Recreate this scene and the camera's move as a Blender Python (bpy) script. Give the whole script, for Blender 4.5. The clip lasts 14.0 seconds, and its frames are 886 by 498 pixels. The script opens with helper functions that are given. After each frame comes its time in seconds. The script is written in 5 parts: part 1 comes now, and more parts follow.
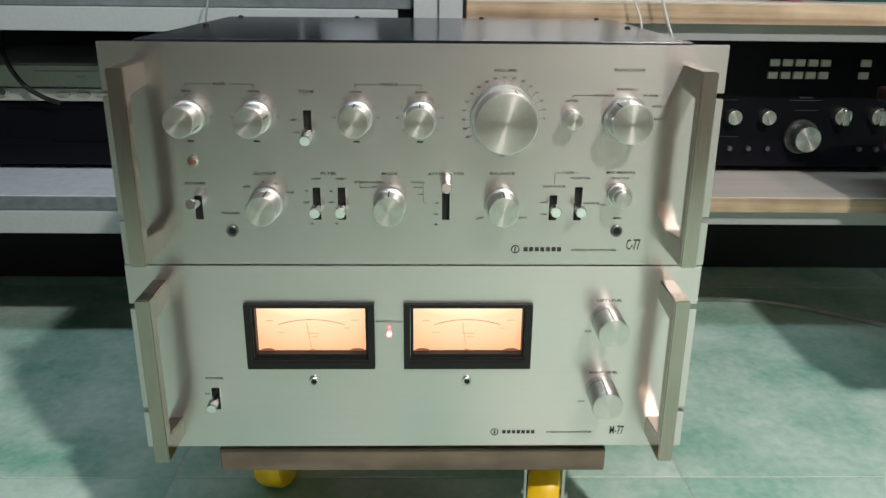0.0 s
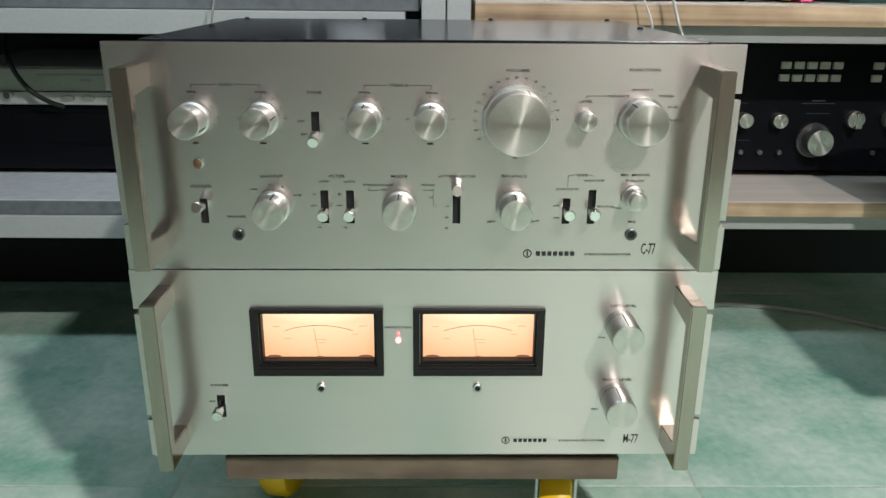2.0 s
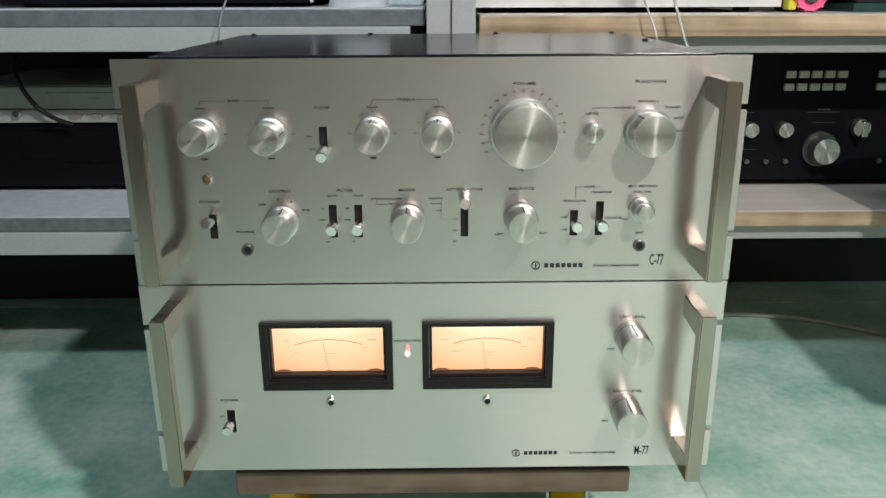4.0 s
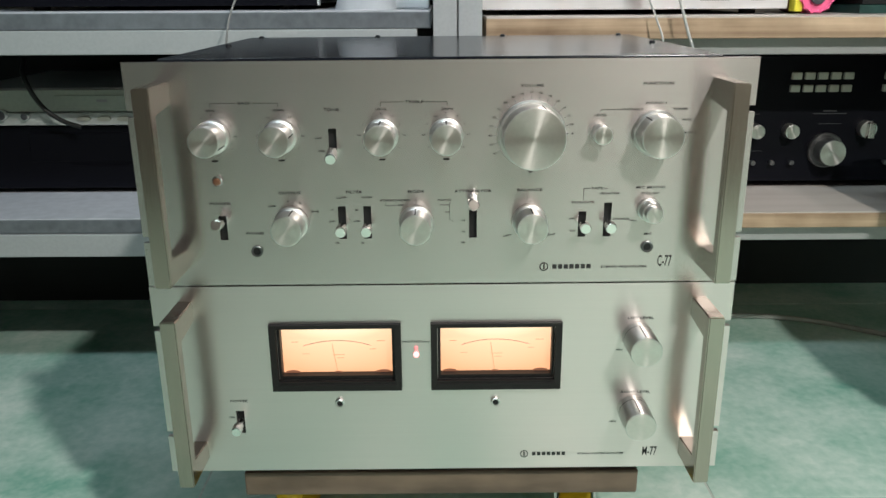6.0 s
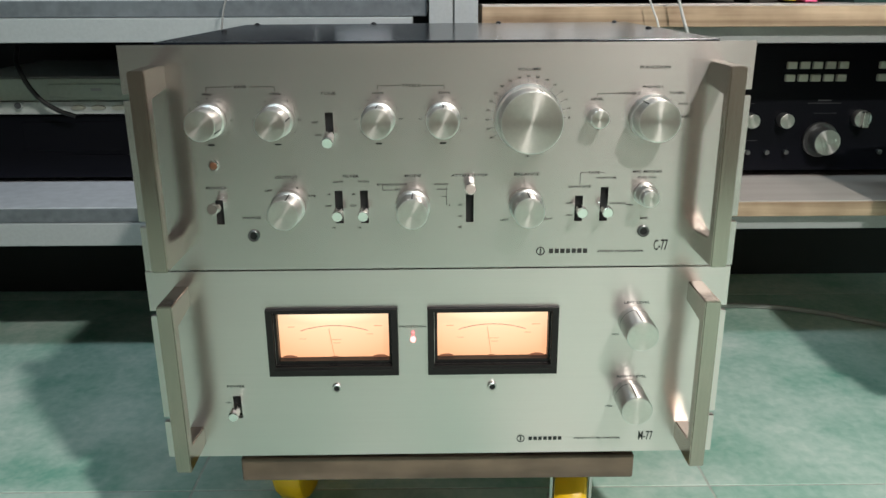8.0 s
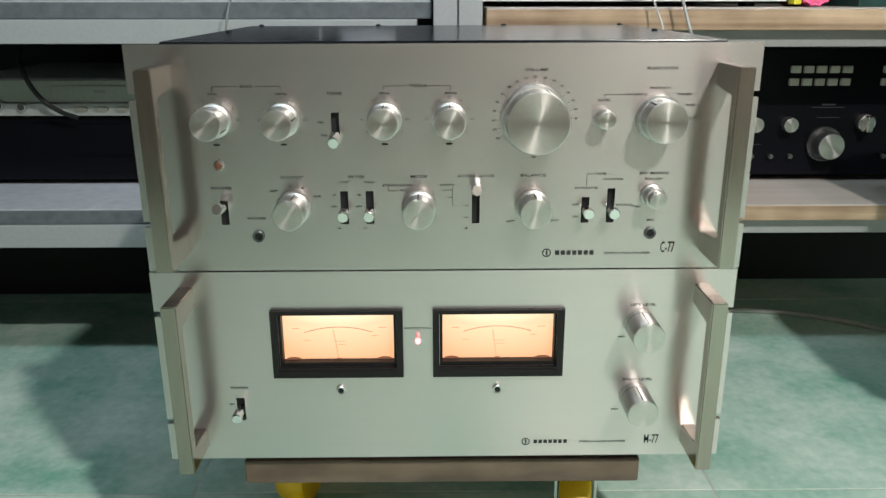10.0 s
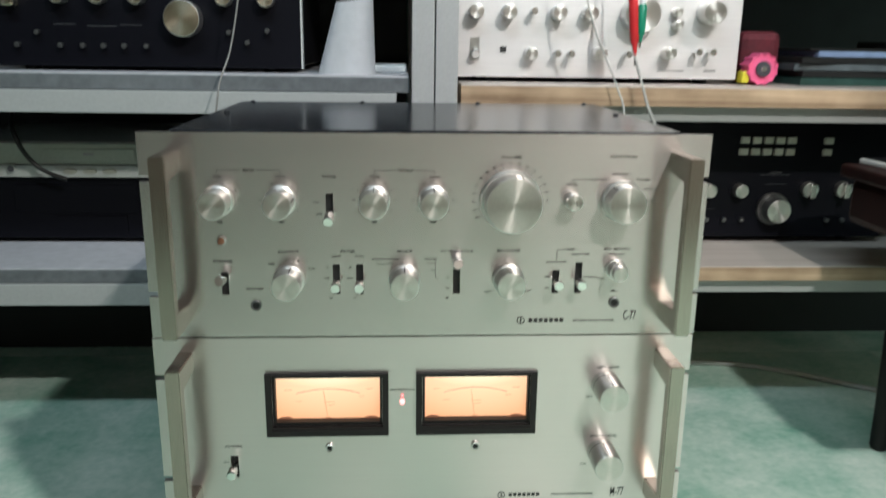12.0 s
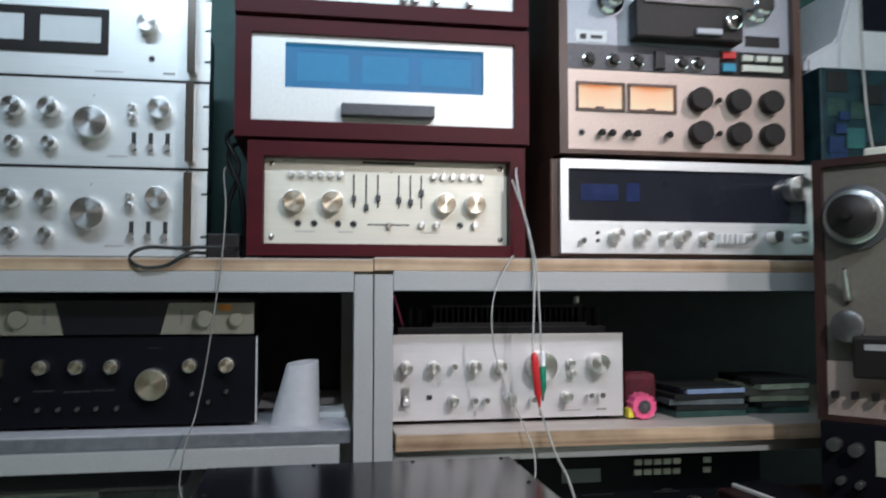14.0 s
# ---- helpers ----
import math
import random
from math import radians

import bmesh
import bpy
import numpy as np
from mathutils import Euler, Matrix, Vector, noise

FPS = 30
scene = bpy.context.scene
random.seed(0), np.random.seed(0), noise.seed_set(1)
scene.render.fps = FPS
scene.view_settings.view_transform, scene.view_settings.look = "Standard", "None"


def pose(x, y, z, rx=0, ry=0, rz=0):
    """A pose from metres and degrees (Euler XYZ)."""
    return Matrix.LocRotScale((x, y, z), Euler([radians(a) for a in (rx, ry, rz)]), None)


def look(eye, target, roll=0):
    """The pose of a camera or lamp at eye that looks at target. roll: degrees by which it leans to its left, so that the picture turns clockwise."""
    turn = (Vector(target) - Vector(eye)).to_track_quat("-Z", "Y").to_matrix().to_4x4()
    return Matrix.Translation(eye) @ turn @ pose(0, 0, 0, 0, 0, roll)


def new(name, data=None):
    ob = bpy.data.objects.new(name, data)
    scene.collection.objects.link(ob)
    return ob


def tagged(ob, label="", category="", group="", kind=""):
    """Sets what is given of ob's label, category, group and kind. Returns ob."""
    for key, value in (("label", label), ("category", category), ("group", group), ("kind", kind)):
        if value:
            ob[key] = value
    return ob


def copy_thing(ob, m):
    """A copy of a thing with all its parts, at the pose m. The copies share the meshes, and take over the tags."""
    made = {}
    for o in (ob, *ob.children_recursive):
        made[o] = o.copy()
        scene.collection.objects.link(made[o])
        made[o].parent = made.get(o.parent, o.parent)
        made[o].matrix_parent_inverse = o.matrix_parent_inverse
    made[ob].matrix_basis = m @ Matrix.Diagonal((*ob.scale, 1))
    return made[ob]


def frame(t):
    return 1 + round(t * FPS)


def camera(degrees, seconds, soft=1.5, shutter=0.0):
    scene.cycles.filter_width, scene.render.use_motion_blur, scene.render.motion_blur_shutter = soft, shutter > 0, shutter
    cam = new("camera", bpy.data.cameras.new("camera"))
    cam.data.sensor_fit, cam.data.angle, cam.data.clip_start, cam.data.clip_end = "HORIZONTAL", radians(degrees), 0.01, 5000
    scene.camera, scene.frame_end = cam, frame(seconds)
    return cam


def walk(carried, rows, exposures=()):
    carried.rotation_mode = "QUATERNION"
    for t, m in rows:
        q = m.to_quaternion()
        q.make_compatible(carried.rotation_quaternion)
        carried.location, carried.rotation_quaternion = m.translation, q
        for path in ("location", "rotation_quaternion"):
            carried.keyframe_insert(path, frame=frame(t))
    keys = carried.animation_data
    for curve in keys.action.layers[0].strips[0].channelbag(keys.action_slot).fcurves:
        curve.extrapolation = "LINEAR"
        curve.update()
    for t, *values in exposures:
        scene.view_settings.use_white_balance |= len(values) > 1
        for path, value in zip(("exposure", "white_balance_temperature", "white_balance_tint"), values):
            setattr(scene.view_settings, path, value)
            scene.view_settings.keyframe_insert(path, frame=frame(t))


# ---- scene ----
cam = camera(58.5, 14.0, shutter=0.5)
PATH = [
    (0, (0.009, -0.619, 0.564), (0.05, 1.268, -0.098), 0.7),
    (0.5, (0.009, -0.615, 0.562), (0.035, 1.274, -0.093), 0.5),
    (1, (0.008, -0.613, 0.561), (0.03, 1.276, -0.097), 0.4),
    (1.5, (0.006, -0.61, 0.56), (0.028, 1.279, -0.097), 0.5),
    (2, (0.004, -0.606, 0.558), (0.035, 1.286, -0.09), 0.6),
    (2.5, (0.004, -0.604, 0.557), (0.033, 1.289, -0.085), 0.2),
    (3, (0.004, -0.605, 0.558), (0.023, 1.292, -0.075), -0.1),
    (5.5, (-0.002, -0.609, 0.559), (0.011, 1.295, -0.052), -0.2),
    (6, (-0.002, -0.61, 0.559), (0.005, 1.294, -0.054), -0.3),
    (6.5, (-0.001, -0.612, 0.558), (0.008, 1.293, -0.051), -0.5),
    (7, (-0.002, -0.614, 0.558), (0.014, 1.293, -0.045), -0.4),
    (7.5, (-0.003, -0.614, 0.555), (0.014, 1.288, -0.063), -0.3),
    (8, (-0.004, -0.613, 0.551), (0.017, 1.287, -0.074), -0.2),
    (10.5, (-0.009, -0.611, 0.546), (0.012, 1.294, -0.064), -0.0),
    (11, (-0.009, -0.612, 0.545), (0.014, 1.295, -0.059), -0.1),
    (11.5, (-0.012, -0.622, 0.553), (0.03, 1.294, -0.018), 0.2),
    (12, (-0.026, -0.662, 0.586), (0.085, 1.27, 0.08), 0.9),
    (12.3, (-0.038, -0.695, 0.617), (0.115, 1.252, 0.188), 1.3),
    (12.5, (-0.044, -0.716, 0.643), (0.118, 1.242, 0.273), 1.1),
    (12.7, (-0.049, -0.732, 0.669), (0.139, 1.236, 0.368), 1.1),
    (13, (-0.053, -0.756, 0.703), (0.161, 1.222, 0.498), 1.1),
    (13.3, (-0.059, -0.78, 0.734), (0.148, 1.206, 0.635), 1.2),
    (13.5, (-0.063, -0.796, 0.75), (0.176, 1.189, 0.696), 1.1),
    (13.6, (-0.065, -0.803, 0.755), (0.181, 1.182, 0.74), 1.0),
    (14, (-0.079, -0.832, 0.755), (0.253, 1.137, 0.867), 0.0),
]
walk(cam, [(t, look(eye, target, roll)) for t, eye, target, roll in PATH],
     exposures=[(0.0, 0.0, 6500, 10), (11.5, 0.0, 6500, 10), (12.5, -0.1, 6500, 12), (13.0, -0.13, 6300, 16), (13.5, -0.25, 6200, 17), (14.0, -0.5, 6200, 17)])

# ---- light ----
world = bpy.data.worlds.new("world")
scene.world = world
world.use_nodes = True
world.node_tree.nodes["Background"].inputs[0].default_value = (0.7, 0.8, 0.85, 1)
world.node_tree.nodes["Background"].inputs[1].default_value = 0.05


def area_lamp(name, eye, target, watts, sx, sy, colour, disk=False):
    d = bpy.data.lights.new(name, "AREA")
    d.shape = "DISK" if disk else "RECTANGLE"
    d.size, d.size_y, d.energy, d.color = sx, sy, watts, colour
    ob = new(name, d)
    ob.matrix_basis = look(eye, target)
    return ob


KEY = area_lamp("key_lamp", (0.61, -1.05, 1.57), (0.40, -1.05, 0.0), 35, 0.07, 0.07, (0.98, 0.98, 0.92), True)
SIDE = area_lamp("side_lamp", (1.25, -0.70, 1.95), (0.42, 0.5, 0.86), 1.0, 0.12, 0.12, (1.0, 0.93, 0.90), True)
SIDE.data.spread = math.radians(38)
# added bluish fill aimed at the upper gear, its fixture assumed
UPPER_FILL = area_lamp("tube_lamp", (-0.22, -0.75, 2.00), (-0.15, 0.5, 1.32), 10.0, 1.2, 0.12, (0.72, 0.91, 1.0))
UPPER_FILL.data.spread = math.radians(105)
# added greenish fill from the right wall for the shaded floor, no doorway there
RIGHT_FILL = area_lamp("doorway_light", (3.0, -0.5, 0.75), (0.6, 0.5, 0.2), 16.0, 0.9, 1.4, (0.70, 1.0, 0.90))

# ---- materials ----


def mk(name, c, rough=0.5, metal=0.0, var=0.12, scale=60.0, bump=0.0, stretch=(1, 1, 1), c2=None, big=4.0, emit=None, power=0.0, coat=0.0, aniso=0.0, spec=0.5):
    m = bpy.data.materials.new(name)
    m.use_nodes = True
    nt = m.node_tree
    n, l = nt.nodes, nt.links
    b = n["Principled BSDF"]
    b.inputs["Metallic"].default_value = metal
    b.inputs["Coat Weight"].default_value = coat
    tc = n.new("ShaderNodeTexCoord")
    mp = n.new("ShaderNodeMapping")
    mp.inputs["Scale"].default_value = stretch
    l.new(tc.outputs["Object"], mp.inputs["Vector"])
    fine = n.new("ShaderNodeTexNoise")
    fine.inputs["Scale"].default_value, fine.inputs["Detail"].default_value = scale, 5
    l.new(mp.outputs[0], fine.inputs["Vector"])
    wide = n.new("ShaderNodeTexNoise")
    wide.inputs["Scale"].default_value, wide.inputs["Detail"].default_value = big, 4
    l.new(tc.outputs["Object"], wide.inputs["Vector"])
    add = n.new("ShaderNodeMath")
    add.operation = "MULTIPLY_ADD"
    l.new(fine.outputs[0], add.inputs[0])
    add.inputs[1].default_value = 0.6
    sc = n.new("ShaderNodeMath")
    sc.operation = "MULTIPLY"
    sc.inputs[1].default_value = 0.4
    l.new(wide.outputs[0], sc.inputs[0])
    l.new(sc.outputs[0], add.inputs[2])
    ramp = n.new("ShaderNodeValToRGB")
    lo = [max(0, v * (1 - 2 * var)) for v in c]
    hi = c2 or [min(1, v * (1 + 2 * var)) for v in c]
    ramp.color_ramp.elements[0].position, ramp.color_ramp.elements[1].position = 0.3, 0.7
    ramp.color_ramp.elements[0].color = (*(lo if not c2 else c), 1)
    ramp.color_ramp.elements[1].color = (*hi, 1)
    l.new(add.outputs[0], ramp.inputs[0])
    l.new(ramp.outputs[0], b.inputs["Base Color"])
    rr = n.new("ShaderNodeMapRange")
    rr.inputs["To Min"].default_value, rr.inputs["To Max"].default_value = max(0.02, rough - min(0.08, 1.5 * var)), min(1, rough + min(0.08, 1.5 * var))
    l.new(add.outputs[0], rr.inputs["Value"])
    l.new(rr.outputs[0], b.inputs["Roughness"])
    if bump:
        bp = n.new("ShaderNodeBump")
        bp.inputs["Strength"].default_value, bp.inputs["Distance"].default_value = bump, 0.001
        l.new(fine.outputs[0], bp.inputs["Height"])
        l.new(bp.outputs[0], b.inputs["Normal"])
    b.inputs["Specular IOR Level"].default_value = spec
    if aniso:
        b.inputs["Anisotropic Rotation"].default_value = 0.25
        b.inputs["Anisotropic"].default_value = aniso
        tg = n.new("ShaderNodeTangent")
        tg.direction_type, tg.axis = "RADIAL", "Y"
        l.new(tg.outputs[0], b.inputs["Tangent"])
    if emit:
        b.inputs["Emission Color"].default_value = (*emit, 1)
        b.inputs["Emission Strength"].default_value = power
    return m


def brushed(name, c, rough, aniso, streak):
    """Metal with a horizontal hairline grain that spreads reflections upwards and downwards."""
    m = bpy.data.materials.new(name)
    m.use_nodes = True
    n, l = m.node_tree.nodes, m.node_tree.links
    b = n["Principled BSDF"]
    b.inputs["Metallic"].default_value = 1.0
    b.inputs["Anisotropic"].default_value = aniso
    up = n.new("ShaderNodeCombineXYZ")
    up.inputs[2].default_value = 1.0
    l.new(up.outputs[0], b.inputs["Tangent"])
    tc = n.new("ShaderNodeTexCoord")
    grains = []
    for scale, squeeze in ((1500, 0.006), (420, 0.010), (9, 0.35)):
        mp = n.new("ShaderNodeMapping")
        mp.inputs["Scale"].default_value = (squeeze, 1, 1)
        l.new(tc.outputs["Object"], mp.inputs["Vector"])
        g = n.new("ShaderNodeTexNoise")
        g.inputs["Scale"].default_value, g.inputs["Detail"].default_value = scale, 3
        l.new(mp.outputs[0], g.inputs["Vector"])
        grains.append(g)
    mixed = grains[0].outputs[0]
    for g, w in zip(grains[1:], (0.45, 0.35)):
        mx = n.new("ShaderNodeMix")
        mx.inputs[0].default_value = w
        l.new(mixed, mx.inputs[2])
        l.new(g.outputs[0], mx.inputs[3])
        mixed = mx.outputs[0]
    ramp = n.new("ShaderNodeValToRGB")
    ramp.color_ramp.elements[0].position, ramp.color_ramp.elements[1].position = 0.3, 0.7
    ramp.color_ramp.elements[0].color = (*[v * (1 - streak) for v in c], 1)
    ramp.color_ramp.elements[1].color = (*[min(1, v * (1 + streak)) for v in c], 1)
    l.new(mixed, ramp.inputs[0])
    l.new(ramp.outputs[0], b.inputs["Base Color"])
    rr = n.new("ShaderNodeMapRange")
    rr.inputs["To Min"].default_value, rr.inputs["To Max"].default_value = rough - 1.2 * streak * rough, rough + 1.2 * streak * rough
    l.new(mixed, rr.inputs["Value"])
    l.new(rr.outputs[0], b.inputs["Roughness"])
    return m


ALU = brushed("brushed_aluminium", (0.64, 0.59, 0.575), 0.26, 0.76, 0.075)
ALU_SATIN = brushed("satin_brushed_aluminium", (0.755, 0.69, 0.675), 0.31, 0.7, 0.03)
ALU_COOL = mk("satin_aluminium", (0.80, 0.82, 0.82), 0.42, 0.65, 0.03, 400, 0.03, (0.03, 1, 1))
ALU_PINK = mk("silver_paint_panel", (0.74, 0.72, 0.72), 0.45, 0.5, 0.03, 300, 0.02, (0.05, 1, 1))
HANDLE = mk("satin_handle_metal", (0.42, 0.37, 0.325), 0.20, 1.0, 0.06, 900, 0.01, (1, 1, 0.04))
KNOB = mk("spun_aluminium", (0.70, 0.645, 0.62), 0.29, 1.0, 0.03, 300, 0.0, aniso=0.86)
KNOB_COOL = mk("spun_silver", (0.84, 0.84, 0.83), 0.28, 1.0, 0.03, 300, 0.0, aniso=0.8)
KNOB_SIDE = mk("turned_aluminium", (0.72, 0.70, 0.68), 0.36, 1.0, 0.04, 300, 0.02, (1, 0.05, 1))
BRASS = mk("champagne_knob_metal", (0.86, 0.78, 0.62), 0.25, 1.0, 0.04, 300, aniso=0.8)
BAT = mk("satin_switch_metal", (0.86, 0.85, 0.83), 0.17, 1.0, 0.02)
CHROME = mk("chrome", (0.85, 0.85, 0.85), 0.10, 1.0, 0.02)
BLACK = mk("black_satin_paint", (0.010, 0.010, 0.013), 0.38, 0, 0.2, 700, 0.06, spec=0.3)
LID = mk("black_lid_paint", (0.006, 0.007, 0.011), 0.19, 0, 0.1, 900, 0.012, spec=0.28)
BLACKFACE = mk("black_fascia", (0.005, 0.005, 0.008), 0.42, 0.0, 0.2, 500, spec=0.12)
# near-black colour that puts shade behind the shelved gear
BACK_SHADE = mk("dark_back_shade", (0.012, 0.015, 0.017), 0.7, 0, 0.25, 20, 0.05, big=3)
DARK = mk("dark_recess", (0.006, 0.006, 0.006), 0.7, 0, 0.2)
PLASTIC = mk("black_plastic", (0.012, 0.010, 0.010), 0.48, 0, 0.2, 400, 0.05, spec=0.3)
INK = mk("black_ink", (0.02, 0.02, 0.02), 0.55, 0, 0.1)
GREYINK = mk("grey_ink", (0.28, 0.28, 0.28), 0.55, 0, 0.1)
DIMINK = mk("dim_grey_ink", (0.07, 0.07, 0.075), 0.6, 0, 0.1)
DIMMETAL = mk("dull_dark_metal", (0.16, 0.16, 0.16), 0.35, 0.8, 0.1)
PALEINK = mk("pale_ink", (0.45, 0.45, 0.45), 0.5, 0, 0.1)
STEEL = mk("grey_painted_steel", (0.39, 0.395, 0.395), 0.42, 0.0, 0.035, 260, 0.06, big=5)
LAMINATE = mk("grey_laminate_board", (0.52, 0.52, 0.56), 0.45, 0, 0.08, 60, 0.03)
BOARD_EDGE = mk("dark_board_edge", (0.13, 0.14, 0.15), 0.6, 0, 0.15, 80)
PLANK = mk("rough_pine_edge", (0.17, 0.095, 0.05), 0.65, 0, 0.2, 34, 0.6, (0.07, 1, 2.4), c2=(0.66, 0.48, 0.32), big=16)
PLANK_TOP = mk("pale_plywood", (0.42, 0.36, 0.32), 0.5, 0, 0.12, 40, 0.08, (0.1, 1, 1), c2=(0.54, 0.48, 0.44))
WALNUT = mk("walnut_board", (0.050, 0.032, 0.022), 0.5, 0, 0.2, 34, 0.3, (0.22, 1, 1.2), c2=(0.25, 0.175, 0.125), big=17)
MAHOGANY = mk("red_mahogany_veneer", (0.044, 0.004, 0.007), 0.45, 0, 0.25, 30, 0.06, (0.15, 1, 1), c2=(0.080, 0.009, 0.013), spec=0.15)
BENCHWOOD = mk("dark_stained_bench_wood", (0.018, 0.007, 0.007), 0.42, 0, 0.25, 30, 0.06, (0.15, 1, 1), c2=(0.035, 0.011, 0.010), spec=0.25)
# brown veneer darkened to put the bench deck in shade
BROWN_SHADED = mk("shade_darkened_brown_veneer", (0.022, 0.010, 0.009), 0.42, 0, 0.25, 34, 0.06, (1, 1, 0.12), c2=(0.045, 0.022, 0.018), spec=0.3)
BROWN = mk("brown_walnut_veneer", (0.05, 0.024, 0.017), 0.38, 0, 0.25, 34, 0.06, (1, 1, 0.12), c2=(0.10, 0.05, 0.035))
CREAM = mk("cream_fascia", (0.74, 0.70, 0.60), 0.42, 0.25, 0.03, 200, 0.02, (0.05, 1, 1))
WHITE = mk("white_fascia", (0.80, 0.79, 0.77), 0.40, 0.2, 0.03, 200)
PAPER = mk("white_paper", (0.80, 0.81, 0.84), 0.75, 0, 0.03, 80, 0.05)
BEIGE = mk("pink_beige_fascia", (0.50, 0.41, 0.36), 0.42, 0.4, 0.05, 200, 0.03)
# beige with the bench deck's shade put into the colour
BEIGE_SHADED = mk("shade_darkened_beige", (0.30, 0.235, 0.21), 0.5, 0.1, 0.05, 200, 0.03)
GREYFACE = mk("grey_deck_fascia", (0.30, 0.33, 0.37), 0.42, 0.4, 0.05, 200)
DKGREY = mk("dark_grey_plate", (0.07, 0.07, 0.08), 0.4, 0.2, 0.15, 200)
OLIVE = mk("olive_silver_fascia", (0.42, 0.42, 0.36), 0.45, 0.4, 0.06, 200, 0.03)
# olive darkened for the shaded bench deck, used on a disc case too
OLIVE_DARK = mk("shade_darkened_olive", (0.13, 0.12, 0.10), 0.5, 0.1, 0.08, 120, 0.03)
YELLOW = mk("yellow_polyurethane", (0.85, 0.50, 0.01), 0.38, 0, 0.06, 60, 0.05)
ZINC = mk("zinc_plate", (0.55, 0.56, 0.55), 0.3, 1.0, 0.08, 90, 0.05)
RED = mk("red_plastic", (0.58, 0.025, 0.03), 0.35, 0, 0.06)
GREEN = mk("green_plastic", (0.01, 0.22, 0.13), 0.35, 0, 0.06)
PINK = mk("pink_plastic", (0.86, 0.14, 0.30), 0.4, 0, 0.06)
MAROON = mk("maroon_cloth", (0.085, 0.006, 0.014), 0.8, 0, 0.2, 80, 0.2)
LIME = mk("yellow_tape", (0.75, 0.66, 0.05), 0.5, 0, 0.06)
AMBERLINE = mk("backlit_print", (0.3, 0.16, 0.08), 0.6, 0, 0.1, emit=(0.75, 0.40, 0.20), power=0.75)
AMBERDARK = mk("backlit_dark_print", (0.12, 0.05, 0.03), 0.6, 0, 0.1, emit=(0.40, 0.16, 0.08), power=0.4)
ORANGE = mk("orange_sticker", (0.75, 0.30, 0.06), 0.6, 0, 0.06)
WIRE_PALE = mk("pale_grey_cable", (0.47, 0.46, 0.44), 0.5, 0, 0.08)
WIRE_GREY = mk("thin_grey_cable", (0.22, 0.21, 0.20), 0.5, 0, 0.08)
WIRE_DARK = mk("black_cable", (0.012, 0.012, 0.012), 0.45, 0, 0.1)
BUTTON = mk("ivory_button", (0.55, 0.57, 0.50), 0.45, 0, 0.05)
TEAL = mk("teal_wall_paint", (0.05, 0.125, 0.115), 0.6, 0, 0.08, 30, 0.1, c2=(0.07, 0.16, 0.15), big=2)
PALEWALL = mk("pale_wall_paint", (0.24, 0.26, 0.24), 0.7, 0, 0.05, 30, 0.1, big=2)
DUNWALL = mk("dun_reflected_wall", (0.25, 0.212, 0.192), 0.7, 0, 0.06, 30, 0.1, big=2)
CEIL = mk("ceiling_grey", (0.5, 0.5, 0.5), 0.8, 0, 0.04, 30)
GROUT = mk("pale_grout", (0.52, 0.56, 0.50), 0.8, 0, 0.12, 120, 0.2)
COPPER = mk("worn_copper_lens", (0.22, 0.10, 0.06), 0.35, 0.5, 0.1)
DVD_WHITE = mk("grey_white_plastic", (0.50, 0.52, 0.50), 0.45, 0.1, 0.05, 200)
DVD_GREEN = mk("pale_green_plastic", (0.38, 0.42, 0.36), 0.4, 0.1, 0.05, 200)
SMOKE = mk("smoked_dial_glass", (0.016, 0.018, 0.026), 0.10, 0, 0.2, 6, coat=0.5)
BLUEGLOW = mk("lit_blue_dial", (0.01, 0.05, 0.14), 0.5, 0, 0.2, 18, emit=(0.004, 0.25, 0.50), power=0.62)
BLUEPALE = mk("lit_pale_blue_scale", (0.02, 0.08, 0.16), 0.6, 0, 0.1, emit=(0.008, 0.29, 0.56), power=0.66)
BLUEDIM = mk("dim_blue_dial", (0.012, 0.02, 0.06), 0.2, 0, 0.3, 30, emit=(0.03, 0.07, 0.26), power=0.14)
LED = mk("lit_red_lens", (0.9, 0.2, 0.2), 0.3, 0, 0, emit=(1.0, 0.36, 0.36), power=2.4)
LED_DIM = mk("dim_red_lens", (0.8, 0.3, 0.3), 0.3, 0, 0, emit=(1.0, 0.25, 0.25), power=0.5)
CLEAR = mk("pale_meter_card", (0.62, 0.66, 0.68), 0.4, 0, 0.02)
BLUEBOX = mk("blue_case_spine", (0.24, 0.32, 0.50), 0.4, 0, 0.1)
CASE_PALE = mk("pale_olive_case", (0.26, 0.27, 0.19), 0.35, 0, 0.2)
CASE_GREY = mk("grey_case", (0.11, 0.13, 0.14), 0.3, 0, 0.2)
CYAN = mk("cyan_key", (0.02, 0.24, 0.38), 0.4, 0, 0.1)
DKGREEN = mk("dark_green_case", (0.03, 0.07, 0.06), 0.3, 0, 0.2)
BLUENAVY = mk("navy_print", (0.01, 0.03, 0.10), 0.4, 0, 0.2)
TEALMID = mk("sea_green_print", (0.03, 0.13, 0.13), 0.4, 0, 0.3, 20)
PURPLE = mk("purple_print", (0.13, 0.04, 0.22), 0.4, 0, 0.1)
TEALPRINT = mk("teal_print", (0.003, 0.008, 0.014), 0.45, 0, 0.2, 30, c2=(0.015, 0.06, 0.07), big=22, spec=0.3)


